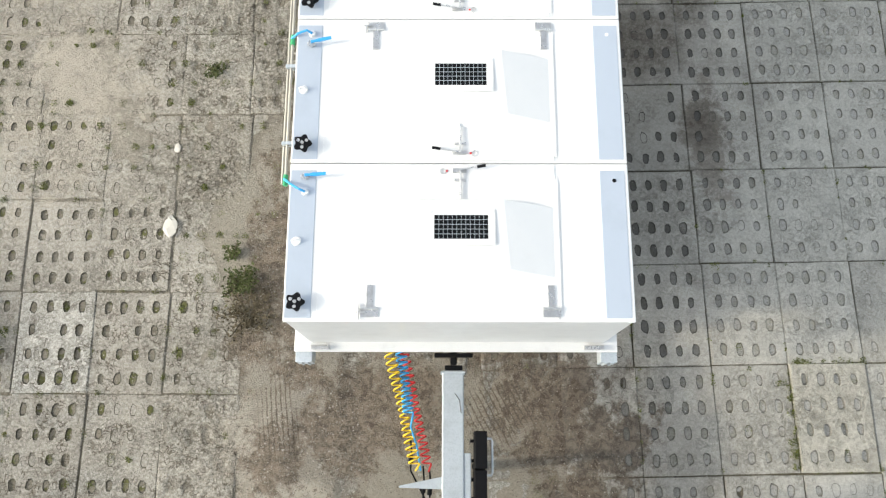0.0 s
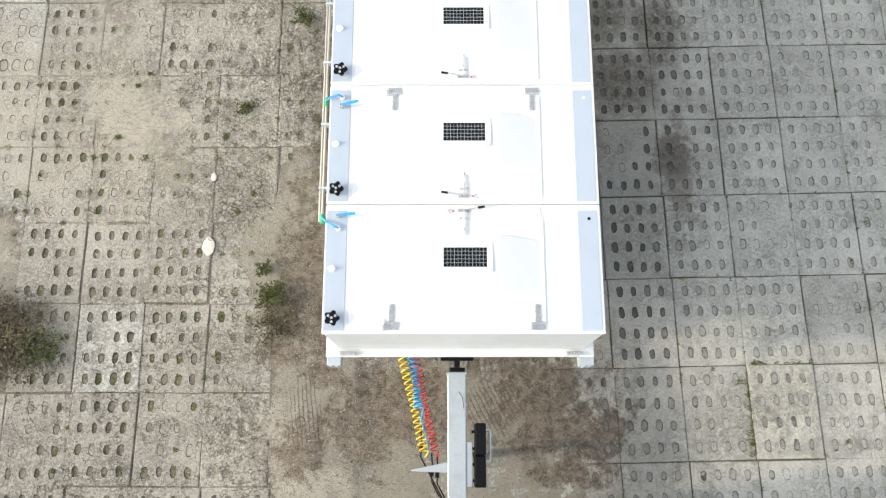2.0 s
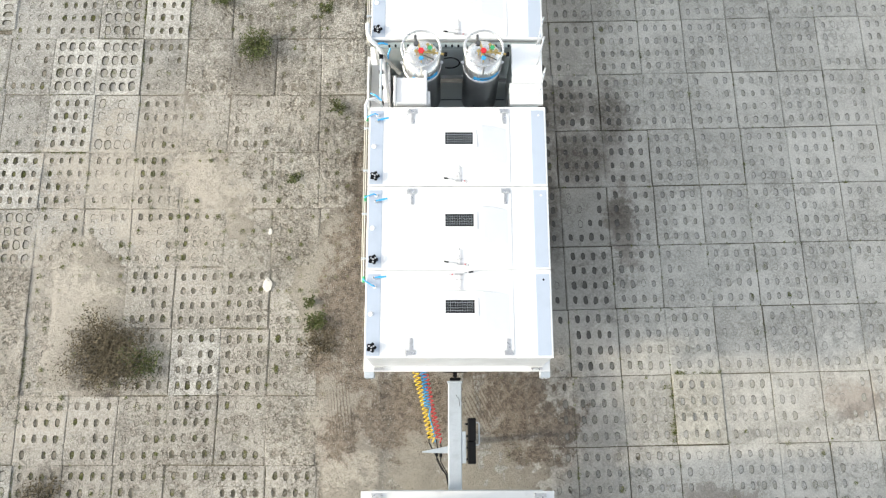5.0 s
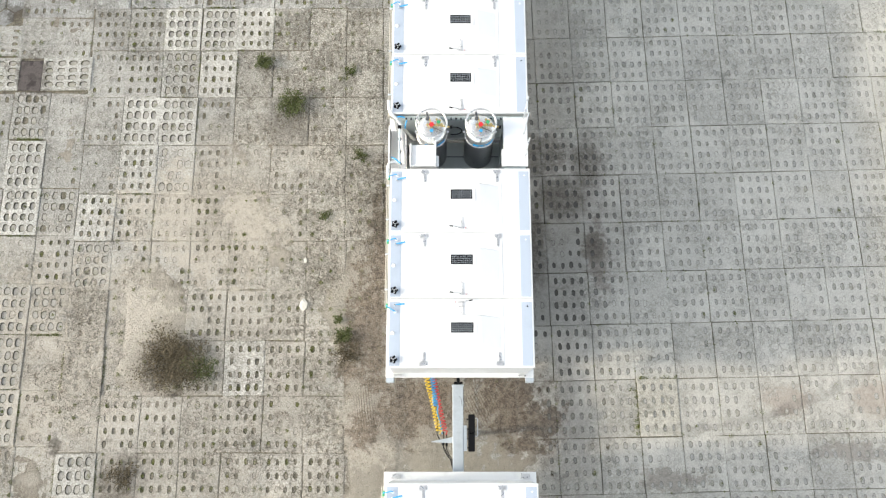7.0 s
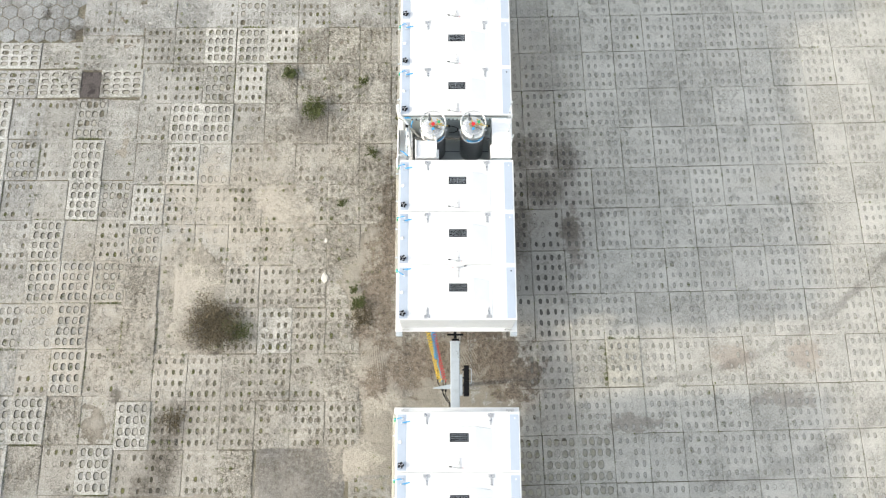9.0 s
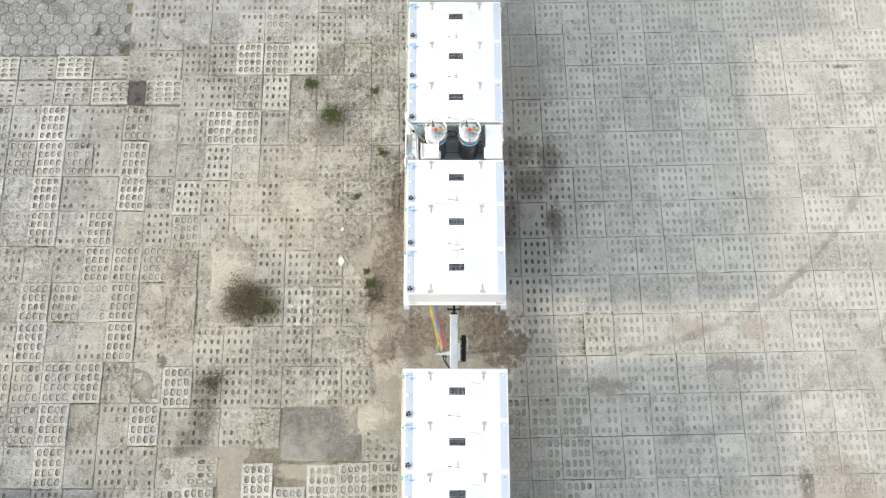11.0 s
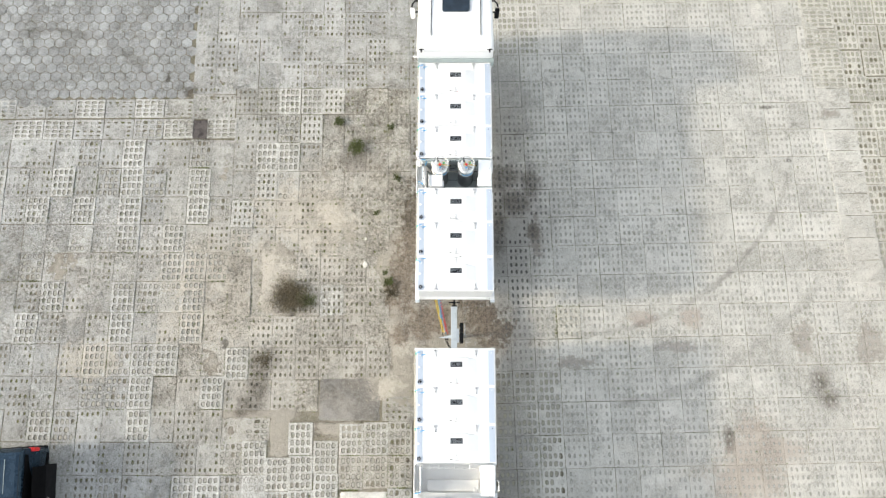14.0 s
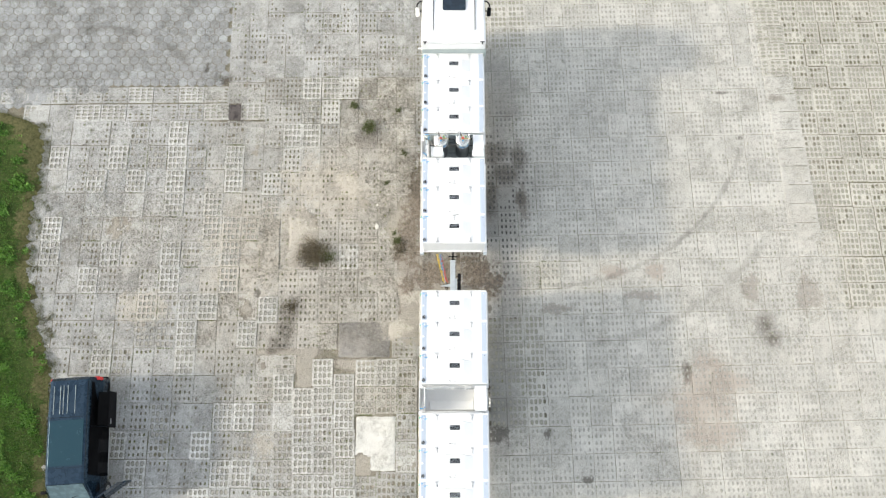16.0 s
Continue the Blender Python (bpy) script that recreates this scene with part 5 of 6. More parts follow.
    part("mirror", box(-1.18, -0.96, -1.72, -1.6, 1.05, 1.27, 0.03), "black", van)
    for wx in (-0.86, 0.86):
        for wy in (1.55, -1.75):
            bm = cyl((wx - 0.11, wy, 0.33), (wx + 0.11, wy, 0.33), 0.33, n=28)
            w = part("wheel", bm, "rubber", van)
            s = 1 if wx > 0 else -1
            part("rim", cyl((wx + s * 0.10, wy, 0.33), (wx + s * 0.118, wy, 0.33), 0.21, n=20), "steel", w)
    return van


parked_van(-14.42, -7.38, 4.0)


# ---- plants ----
def blades(name, spots, material, label, category, kind="stuff"):
    """Upright and leaning blades. spots: x, y, z, height, width, spread, count."""
    v, f = [], []
    for x, y, z, h, w, spread, count in spots:
        for _ in range(count):
            a, r = random.uniform(0, 6.283), spread * math.sqrt(random.random())
            px, py = x + r * math.cos(a), y + r * math.sin(a)
            lean, b = random.uniform(0.2, 0.9) * h, random.uniform(0, 6.283)
            hh = h * random.uniform(0.5, 1.0)
            c, s = math.cos(b), math.sin(b)
            n = len(v)
            v += [(px - s * w, py + c * w, z), (px + s * w, py - c * w, z), (px + lean * 0.5 * c + s * w * 0.8, py + lean * 0.5 * s - c * w * 0.8, z + hh * 0.7), (px + lean * 0.5 * c - s * w * 0.8, py + lean * 0.5 * s + c * w * 0.8, z + hh * 0.7), (px + lean * c, py + lean * s, z + hh)]
            f += [(n, n + 1, n + 2, n + 3), (n + 3, n + 2, n + 4)]
    me = bpy.data.meshes.new(name)
    me.from_pydata(v, [], f)
    me.materials.append(M[material])
    return tagged(new(name, me), label, category, kind=kind)


def turf_edge(y):
    """The ragged line where turf meets paving."""
    pts = [(-14, -16.0), (-9.4, -15.6), (-4.4, -16.3), (-3.2, -16.8), (-1.8, -17.2), (0.1, -17.85), (1.5, -17.9), (4.3, -17.8), (5.2, -17.7), (6.2, -18.1), (6.8, -19.6), (7.2, -22.0)]
    return float(np.interp(y, [p[0] for p in pts], [p[1] for p in pts])) + 0.3 * noise.noise(Vector((y * 1.3, 5.0, 0.0))) + 0.26 * noise.noise(Vector((y * 4.7, 8.0, 0.0))) + 0.16 * noise.noise(Vector((y * 13.0, 3.0, 0.0)))


rows_y = np.arange(-13.5, 7.2, 0.06)
v, f = [], []
for j, y in enumerate(rows_y):
    e = turf_edge(y)
    for i in range(26):
        x = e - 0.12 * i - (0.0 if i < 25 else 12.0)
        v.append((x, y, 0.012 + (0.0 if i == 0 else 0.03 * lerp_step(i, 0, 10)) + 0.02 * lerp_step(i, 0, 4) * noise.noise(Vector((x * 2, y * 2, 7.0)))))
    if j:
        f += [((j - 1) * 26 + i + 1, (j - 1) * 26 + i, j * 26 + i, j * 26 + i + 1) for i in range(25)]
me = bpy.data.meshes.new("lawn")
me.from_pydata(v, [], f)
me.materials.append(M["turf"])
me.materials.append(M["worn_turf"])
me.polygons.foreach_set("material_index", [int(k % 25 < 4 + 3 * noise.noise(Vector((k // 25 * 0.09, 1.0, k % 25 * 0.3))) + 6 * lerp_step(rows_y[k // 25], 3.5, 6.0)) for k in range(len(f))])
tagged(new("lawn", me), "dark turf soil of the grass verge", "lawn", kind="structure")
spots, brown, bright = [], [], []
for _ in range(26000):
    y = random.uniform(-13.0, 7.0)
    e = turf_edge(y)
    d = random.uniform(-0.3, 4.6)
    x = e - d
    patch = noise.fractal(Vector((x * 0.8, y * 0.8, 2.0)), 1.0, 2.0, 4)
    lush = d - 0.5 - 0.9 * lerp_step(y, 3.0, 6.0) + 0.6 * patch + random.gauss(0, 0.25)
    if lush > 0.0:
        clump = noise.noise(Vector((x * 1.1, y * 1.1, 20.0))) + 0.6 * noise.noise(Vector((x * 3.1, y * 3.1, 4.0)))
        if clump > 0.3:
            bright.append((x, y, 0.03, random.uniform(0.08, 0.2), random.uniform(0.014, 0.026), 0.12, 5))
        else:
            spots.append((x, y, 0.01, random.uniform(0.05, 0.14) * (0.4 + 0.6 * lerp_step(lush, 0.0, 1.2)), random.uniform(0.006, 0.014), 0.13, 7))
    elif random.random() < 0.5 + 0.4 * patch:
        brown.append((x, y, 0.01, random.uniform(0.02, 0.06), 0.006, 0.12, 6))
fringe = []
for _ in range(6500):
    y = random.uniform(-13.0, 6.9)
    d = abs(random.gauss(0.0, 0.5 + 0.35 * lerp_step(y, 2.0, 5.5))) - 0.75
    x = turf_edge(y) - d
    if noise.noise(Vector((x * 2.2, y * 2.2, 6.0))) > -0.05 + 0.4 * lerp_step(-d, 0.0, 0.7):
        fringe.append((x, y, 0.0, random.uniform(0.015, 0.045), random.uniform(0.004, 0.008), 0.1, 9))
blades("grass", spots, "grass", "fresh green grass on the verge", "grass")
blades("clover", bright, "leafy", "bright green leafy weeds in the grass", "weeds")
blades("sparse_grass", fringe, "fringe", "sparse yellowed grass creeping onto the slabs", "grass")
blades("dry_grass", brown, "straw", "short dry grass at the verge's edge", "grass")


def shrub(x, y, r, h, n, material, label, twigs=8):
    """A low plant: twigs from a crown root and many small leaves in uneven clumps."""
    plant = thing("weed_shrub", x, y, 0.0, label, "shrub")
    bm = bmesh.new()
    tips = []
    for k in range(twigs):
        a = 2 * math.pi * k / twigs + random.uniform(-0.3, 0.3)
        q = r * random.uniform(0.45, 0.95)
        tip = (q * math.cos(a), q * math.sin(a), h * random.uniform(0.4, 1.0))
        tube([(0, 0, -0.02), (tip[0] * 0.45, tip[1] * 0.45, tip[2] * 0.6), tip], 0.006, 5, bm=bm)
        tips.append(tip)
    part("stalk", bm, "dry", plant)
    v, f = [], []
    for _ in range(n):
        tx, ty, tz = random.choice(tips)
        u = random.uniform(0.25, 1.1)
        px, py, pz = tx * u + random.gauss(0, r * 0.14), ty * u + random.gauss(0, r * 0.14), max(0.01, tz * u * random.uniform(0.5, 1.1))
        c, s = math.cos(b := random.uniform(0, 6.283)), math.sin(b)
        le, w, up = random.uniform(0.02, 0.055), random.uniform(0.006, 0.014), random.uniform(-0.01, 0.035)
        k = len(v)
        v += [(px, py, pz), (px + le * 0.5 * c - w * s, py + le * 0.5 * s + w * c, pz + up * 0.7), (px + le * c, py + le * s, pz + up), (px + le * 0.5 * c + w * s, py + le * 0.5 * s - w * c, pz + up * 0.7)]
        f.append((k, k + 1, k + 2, k + 3))
    me = bpy.data.meshes.new("foliage")
    me.from_pydata(v, [], f)
    me.materials.append(M[material])
    leaves = new("foliage", me)
    leaves.parent = plant
    return plant


shrub(-5.85, 0.42, 0.80, 0.26, 4600, "dry", "brown dried weed clump on the sand", 14)
shrub(-5.25, 0.30, 0.42, 0.2, 650, "weed", "olive weeds beside the dried clump", 9)
shrub(-6.68, -1.8, 0.36, 0.05, 420, "dry", "flattened brown weeds on stained slabs", 11)
shrub(-3.62, 6.12, 0.36, 0.30, 1500, "weed", "round green weed tuft between slabs", 10)
shrub(-4.33, 7.13, 0.22, 0.2, 700, "weed", "small green weed tuft between slabs", 8)
shrub(-2.36, 0.95, 0.22, 0.2, 520, "weed", "straggling weeds beside the container truck", 9)
shrub(-2.28, 0.62, 0.36, 0.12, 600, "dry", "flattened dry weeds beside the container truck", 9)
shrub(-2.47, 1.32, 0.11, 0.12, 160, "weed", "small leafy weed beside the container truck", 5)
shrub(-2.85, 3.55, 0.14, 0.08, 140, "weed", "small weed in a paving joint", 5)
shrub(-2.1, 4.9, 0.2, 0.1, 220, "weed", "small weed in a paving joint", 5)
shrub(-2.35, 6.9, 0.16, 0.1, 160, "weed", "small weed in a paving joint", 5)


def rubble(x, y, r, label):
    bm = bmesh.new()
    bmesh.ops.create_icosphere(bm, subdivisions=2, radius=r)
    for q in bm.verts:
        q.co *= 1.0 + 0.55 * noise.noise(q.co * 16 + Vector((x, y, 0)))
        q.co.z *= 0.14
        q.co.x *= 0.7
    ob = link("rubble", bm, "mortar")
    ob.location = (x, y, 0.012)
    tagged(ob, label, "stone", "pale stones on the paving")


rubble(-3.21, 2.565, 0.06, "small pale stone on the paving")
rubble(-3.22, 1.62, 0.12, "flat pale lump of mortar on the paving")


# ---- paving ----
SW, SL = 0.835, 1.075


def slab_mesh(style, seed):
    """Concrete slab with four by four oval holes; some of them are choked, mostly in one patch of the slab."""
    rng = random.Random(seed)
    large = style in "FGfP"
    v, f = [], []
    w, l = SW - 0.011, SL - 0.011
    xs = [-w / 2 + 0.03] + [-w / 2 + 0.055 + (w - 0.11) * k / 4 for k in (1, 2, 3)] + [w / 2 - 0.03]
    ys = [-l / 2 + 0.03] + [-l / 2 + 0.03 + (l - 0.06) * k / 4 for k in (1, 2, 3)] + [l / 2 - 0.03]
    for y in ys:
        for x in xs:
            v.append((x, y, rng.uniform(-0.002, 0.002)))
    # how deep the open holes are, and how wide the choked patch is
    depths = {"F": (0.012, 0.018, 0.022), "G": (0.008, 0.013, 0.018), "f": (0.003, 0.006), "P": (0.010, 0.014, 0.018), "R": (0.010, 0.016, 0.022), "W": (0.010, 0.015, 0.020), "w": (0.005, 0.010, 0.015), "B": (0.004, 0.008, 0.014), "e": (0.006, 0.008, 0.011)}[style]
    reach = {"F": 0.0, "G": 0.8, "f": 2.4, "P": 0.4, "R": 0.3, "W": 0.5, "w": 1.7, "B": 2.9, "e": rng.choice((0.0, 0.5, 0.9, 1.2, 1.7))}[style]
    px, py = rng.uniform(0.3, 2.7), rng.uniform(0.6, 2.4)
    rims, fill = [], []
    for j in range(4):
        for i in range(4):
            c = (j * 5 + i, j * 5 + i + 1, j * 5 + i + 6, j * 5 + i + 5)
            choked = math.hypot(i - px, j - py) + rng.uniform(-0.45, 0.45) < reach
            if choked and rng.random() < 0.32:
                f.append(c)
                continue
            cx, cy = (i - 1.5) * (w - 0.11) / 4 + rng.uniform(-0.005, 0.005), (ys[j] + ys[j + 1]) / 2 + rng.uniform(-0.007, 0.007)
            k = rng.uniform(0.93, 1.05) if large else rng.uniform(0.84, 1.1)
            rx, ry = (0.066 * k, 0.092 * k) if large else (0.041 * k, 0.068 * k)
            n = len(v)
            rough = 0.06 if style in "FP" else 0.14
            wear = [rng.uniform(1 - rough, 1 + rough) for _ in range(8)]
            down = rng.uniform(0.001, 0.003) if choked else rng.choice(depths) * rng.uniform(0.85, 1.15)
            side = 0.93 if down > 0.005 else 0.88
            for depth, q in ((0.0, 1.0), (-down - 0.004, side), (-down - 0.003, side - 0.01), (-down, side - (0.13 if large else 0.17))):
                for s in range(8):
                    a = math.pi / 8 + math.pi / 4 * s
                    v.append((cx + rx * q * wear[s] * math.copysign(abs(math.cos(a)) ** 0.8, math.cos(a)), cy + ry * q * wear[s] * math.copysign(abs(math.sin(a)) ** 0.8, math.sin(a)), depth))
            # ring order: 0 right-up, 1 up-right, 2 up-left, 3 left-up, 4 left-down, 5 down-left, 6 down-right, 7 right-down
            sw, se, ne, nw = c
            f += [(ne, nw, n + 2, n + 1), (nw, sw, n + 4, n + 3), (sw, se, n + 6, n + 5), (se, ne, n + 0, n + 7)]
            f += [(ne, n + 1, n + 0), (nw, n + 3, n + 2), (sw, n + 5, n + 4), (se, n + 7, n + 6)]
            # hole walls take the dark rim colour, which carries painted shade
            rims += range(len(f), len(f) + 8)
            f += [(n + s, n + (s + 1) % 8, n + 8 + (s + 1) % 8, n + 8 + s) for s in range(8)]
            if not choked:
                rims += range(len(f), len(f) + 8)
                fill.append(len(f) + 8)
            f += [(n + 16 + s, n + 16 + (s + 1) % 8, n + 24 + (s + 1) % 8, n + 24 + s) for s in range(8)]
            f.append(tuple(range(n + 24, n + 32)))
    # worn rim and sides
    rim = [0, 1, 2, 3, 4, 9, 14, 19, 24, 23, 22, 21, 20, 15, 10, 5]
    n = len(v)
    for dz, out in ((-0.002, 0.024), (-0.009, 0.03), (-0.1, 0.03)):
        for k in rim:
            x, y, _ = v[k]
            ox = out * ((x > xs[3]) - (x < xs[1])) + rng.uniform(-0.003, 0.003)
            oy = out * ((y > ys[3]) - (y < ys[1])) + rng.uniform(-0.003, 0.003)
            v.append((x + ox, y + oy, dz))
    r = len(rim)
    for k in range(r):
        f.append((rim[k], n + k, n + (k + 1) % r, rim[(k + 1) % r]))
        for q in range(2):
            f.append((n + q * r + k, n + (q + 1) * r + k, n + (q + 1) * r + (k + 1) % r, n + q * r + (k + 1) % r))
    slot = dict.fromkeys(fill, 1) | dict.fromkeys(rims, 2)
    return v, f, [slot.get(k, 0) for k in range(len(f))]


def crumbled_mesh(seed):
    """A slab gone to pieces: a pitted, cracked top with what is left of its holes."""
    rng = random.Random(seed)
    nx, ny, w, l = 54, 70, SW - 0.006, SL - 0.006
    holes = [((i - 1.5) * 0.18, (j - 1.5) * 0.25, rng.uniform(0.006, 0.013)) for i in range(4) for j in range(4) if rng.random() < 0.45]
    v, f = [], []
    for j in range(ny + 1):
        for i in range(nx + 1):
            x, y = -w / 2 + w * i / nx, -l / 2 + l * j / ny
            q = Vector((x, y, seed * 0.37))
            pit = noise.fractal(q * 26.0, 0.8, 2.0, 4)
            crack = abs(noise.noise(q * 15.0 + Vector((noise.noise(q * 34.0), 4.0, 0.0)) * 0.6))
            z = 0.005 * pit - 0.010 * max(0.0, 1.0 - crack * 6.0) * lerp_step(noise.noise(q * 4.0), -0.35, 0.15) + 0.002 * noise.noise(q * 60.0)
            for hx, hy, deep in holes:
                d = math.hypot((x - hx) / 0.045, (y - hy) / 0.075) + 0.5 * noise.noise(q * 17.0)
                z -= deep * max(0.0, min(1.0, (1.25 - d) * 3.0))
            edge = min(w / 2 - abs(x), l / 2 - abs(y))
            z -= 0.006 * max(0.0, 1.0 - edge / (0.02 + 0.018 * noise.noise(q * 9.0)))
            v.append((x + rng.uniform(-0.004, 0.004), y + rng.uniform(-0.004, 0.004), max(z, -0.022)))
    f = [(j * (nx + 1) + i, j * (nx + 1) + i + 1, (j + 1) * (nx + 1) + i + 1, (j + 1) * (nx + 1) + i) for j in range(ny) for i in range(nx)]
    ring = list(range(nx + 1)) + [(j + 1) * (nx + 1) + nx for j in range(ny)] + [ny * (nx + 1) + i for i in range(nx - 1, -1, -1)] + [j * (nx + 1) for j in range(ny - 1, 0, -1)]
    n = len(v)
    v += [(v[k][0], v[k][1], -0.1) for k in ring]
    f += [(ring[k], n + k, n + (k + 1) % len(ring), ring[(k + 1) % len(ring)]) for k in range(len(ring))]
    return v, f, [0] * len(f)


COUNTS = (("F", 8), ("G", 8), ("f", 4), ("P", 6), ("R", 5), ("W", 10), ("w", 12), ("B", 8), ("e", 18))
VARIANTS = {s: [slab_mesh(s, 100 * ord(s) + k) for k in range(n)] for s, n in COUNTS}
VARIANTS["C"] = [crumbled_mesh(k) for k in range(9)]
TOPS = {"F": "fresh_", "G": "slab_", "f": "fresh_", "P": "fresh_", "R": "fresh_", "W": "slab_", "w": "slab_", "B": "slab_", "e": "slab_"}
FILLS = {"F": "fill_f", "f": "fill_f", "G": "fill_f", "P": "fill_f"}
SHARED = {}
for s, several in VARIANTS.items():
    for k, (v, f, slot) in enumerate(several):
        bare_me = bpy.data.meshes.new("paving_slab")
        bare_me.from_pydata(v, [], f)
        for side in "we":
            copy = bare_me.copy()
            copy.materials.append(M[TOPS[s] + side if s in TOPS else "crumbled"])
            if s in TOPS:
                copy.materials.append(M[FILLS.get(s, "fill_") + side])
                copy.materials.append(M["rim_shade_dirt" if side == "w" else "rim_e"])
            else:
                copy.polygons.foreach_set("use_smooth", [True] * len(f))
            copy.polygons.foreach_set("material_index", slot)
            SHARED[s, k, side] = copy

places = []  # x, y, turn in degrees, style, scale across, scale along


def lay(x, y, turn=0.0, style=None, wide=SW, long=SL):
    places.append((x, y, turn, style or random.choice("eeee" if x > 1.0 else "wwWBC"), wide / SW, long / SL))


# bare spots: a missing slab, the smooth patch and the pale pad
BARE = [(-9.83, -9.27, 6.45, 7.22), (-4.72, -2.55, -3.93, -2.4), (-3.9, -2.25, -8.38, -6.2)]


# western field by its plan
for r, (hi, lo) in enumerate(zip(WEST_ROWS, WEST_ROWS[1:])):
    for c in range(-4, 18):
        style = WEST_PLAN[r][c + 2] if c > -3 else ("C" if -3.0 < lo < 1.0 else "w")
        yc = (hi + lo) / 2
        x = -3.525 - 0.85 * c + 0.025 * (min(c, 9) - 2.3) + 0.022 * (1.4 - yc)
        step = [(0.12 if q < 16 else 0.06 if q == 16 else 0.0) if c > 5 else 0.0 for q in (r, r + 1)]
        if c in (6, 7) and r < 6:
            step = [-0.2 if r < 5 else -0.24, -0.24 if r < 5 else -0.2]
        y, long = (hi + lo + step[0] + step[1]) / 2, hi + step[0] - lo - step[1]
        if style == "." or x > 0.3 or x < turf_edge(y) - 0.5:
            continue
        lay(x + random.uniform(-0.012, 0.012), y + random.uniform(-0.014, 0.014), random.gauss(0, 0.5), style, 0.826 if c < 9 else 0.845, long - 0.003)
# two cross-laid rows below the hexagonal pavers, eastern end first
for k, style in enumerate("wFwFwwGBwf"):
    x = -10.4 - 1.125 * k
    if x > turf_edge(7.7) + 0.3:
        lay(x, 7.69 - 0.01 * k, 90 + random.gauss(0, 0.5), style, 0.76, 1.115)
for k, style in enumerate("FFGwwFFBf"):
    x = -8.74 if k == 0 else -10.37 - 1.13 * (k - 1)
    if x > turf_edge(6.9) + 0.3:
        lay(x, 6.87 - 0.01 * k, 90 + random.gauss(0, 0.5), style, 0.80, 1.12)
# staggered columns of large-holed slabs beside the trailer: middle, joints from the north, styles
COLUMNS = [
    (-1.86, (-3.9, -5.05, -6.12, -7.2, -8.4, -9.5, -10.6), "GGGfGF"), (-2.69, (-3.94, -5.05, -6.14), "FG"), (-3.53, (-3.99, -5.05, -6.19), "FG"),
    (-2.62, (-8.36, -9.5, -10.6), "GF"), (-3.45, (-8.53, -9.62, -10.7), "GG"), (-4.35, (-4.56, -5.64, -6.74, -7.86, -8.99, -10.1), "FFFFF"),
    (-5.2, (-3.95, -5.05, -6.19, -7.3, -8.46, -9.55, -10.6), "FFFFFG"), (-5.99, (-5.12, -6.23, -7.35, -8.46, -9.55, -10.6), "FFFFF"),
    (-6.78, (-4.56, -5.7, -6.83, -7.89, -9.02, -10.1), "FfGGG"), (-7.6, (-4.61, -5.7, -6.83, -7.91, -9.02, -10.1), "GGSGf"),
]
for x, cuts, styles in COLUMNS:
    for hi, lo, style in zip(cuts, cuts[1:], styles):
        yc = (hi + lo) / 2
        lay(x + 0.04 * (-6.5 - yc) * (x < -4.0), yc, random.gauss(0.4, 0.4), style, 0.84, hi - lo - 0.004)
lay(-6.92, -4.18, 90, "G", 0.78, 1.13)
lay(-2.0, -3.48, 0.0, "W", 1.0, 0.84)
lay(-1.1, -3.48, 0.0, "w", 0.8, 0.84)
# eastern field, turned a little
east_rows = [13.2, 12.12, 11.04, 9.97, 8.88, 7.81, 6.72, 5.63, 4.53, 3.46, 2.38, 1.27, 0.13, -1.02, -2.1, -3.21, -4.32, -5.43, -6.58, -7.66, -8.72, -9.8, -10.88, -11.95]
for hi, lo in zip(east_rows, east_rows[1:]):
    yc = (hi + lo) / 2
    for k in range(-5, 20):
        x = 4.46 + 0.832 * (k - 0.5) - 0.028 * (yc - 0.1)
        y = yc + 0.021 * (x - 6.0)
        edge = 13.55 + (10.4 - y) * 0.067 if y > 1.5 else (15.35 if y > -1.9 else 21.0)
        if x < 0.3 or x - 0.45 > edge or x > 20.5:
            continue
        lifted = abs(x - 4.05) < 0.4 and abs(y + 0.45) < 0.5
        style = "R" if lifted else "G" if 1.2 < x < 3.4 and (-6.5 < y < -2.1 or y > 10.2) else "e"
        lay(x + random.uniform(-0.006, 0.006), y + random.uniform(-0.006, 0.006), 1.1 + random.gauss(0, 0.2), style, 0.832, hi - lo)
strip = set()  # the cross-laid row lies a little proud
for k in range(14):
    y = 12.3 - 0.84 * k
    lay(13.55 + (10.4 - y) * 0.067 + 0.70, y, 90 + random.gauss(1.0, 0.8), "P" if y > 8.6 else "B", 0.825, 1.24)
    strip.add(len(places) - 1)
for r in range(14):
    y = 12.85 - 1.09 * r
    for k in range(7):
        x = 14.97 + (8.0 - y) * 0.06 + 0.43 + 0.83 * k
        if y > -2.3 and x < 20.6:
            lay(x + random.uniform(-0.02, 0.02), y + random.uniform(-0.02, 0.02), 0.6 + random.gauss(0, 0.5), "P", 0.818, 1.07)

pavement = thing("pavement", 0, 0, 0, "weathered perforated concrete paving slabs, partly filled with sand", "paving", kind="structure")
rest_v, rest_f, rest_m = [], [], []
FAR_MATS = ("slab_w_far", "fresh_w_far", "slab_e_far", "fresh_e_far", "fill_w", "fill_e", "fill_fe", "rim_shade_dirt", "fill_fw", "rim_e")
SINK = {"F": 0.017, "R": 0.015, "D": 0.020, "G": 0.003, "f": 0.005, "W": 0.002, "w": -0.001, "B": -0.004, "S": -0.008, "C": 0.002}
near = set(sorted(range(len(places)), key=lambda i: max(abs(places[i][0] + 0.6) / 8.8, abs(places[i][1] - 1.2) / 6.0))[:300])
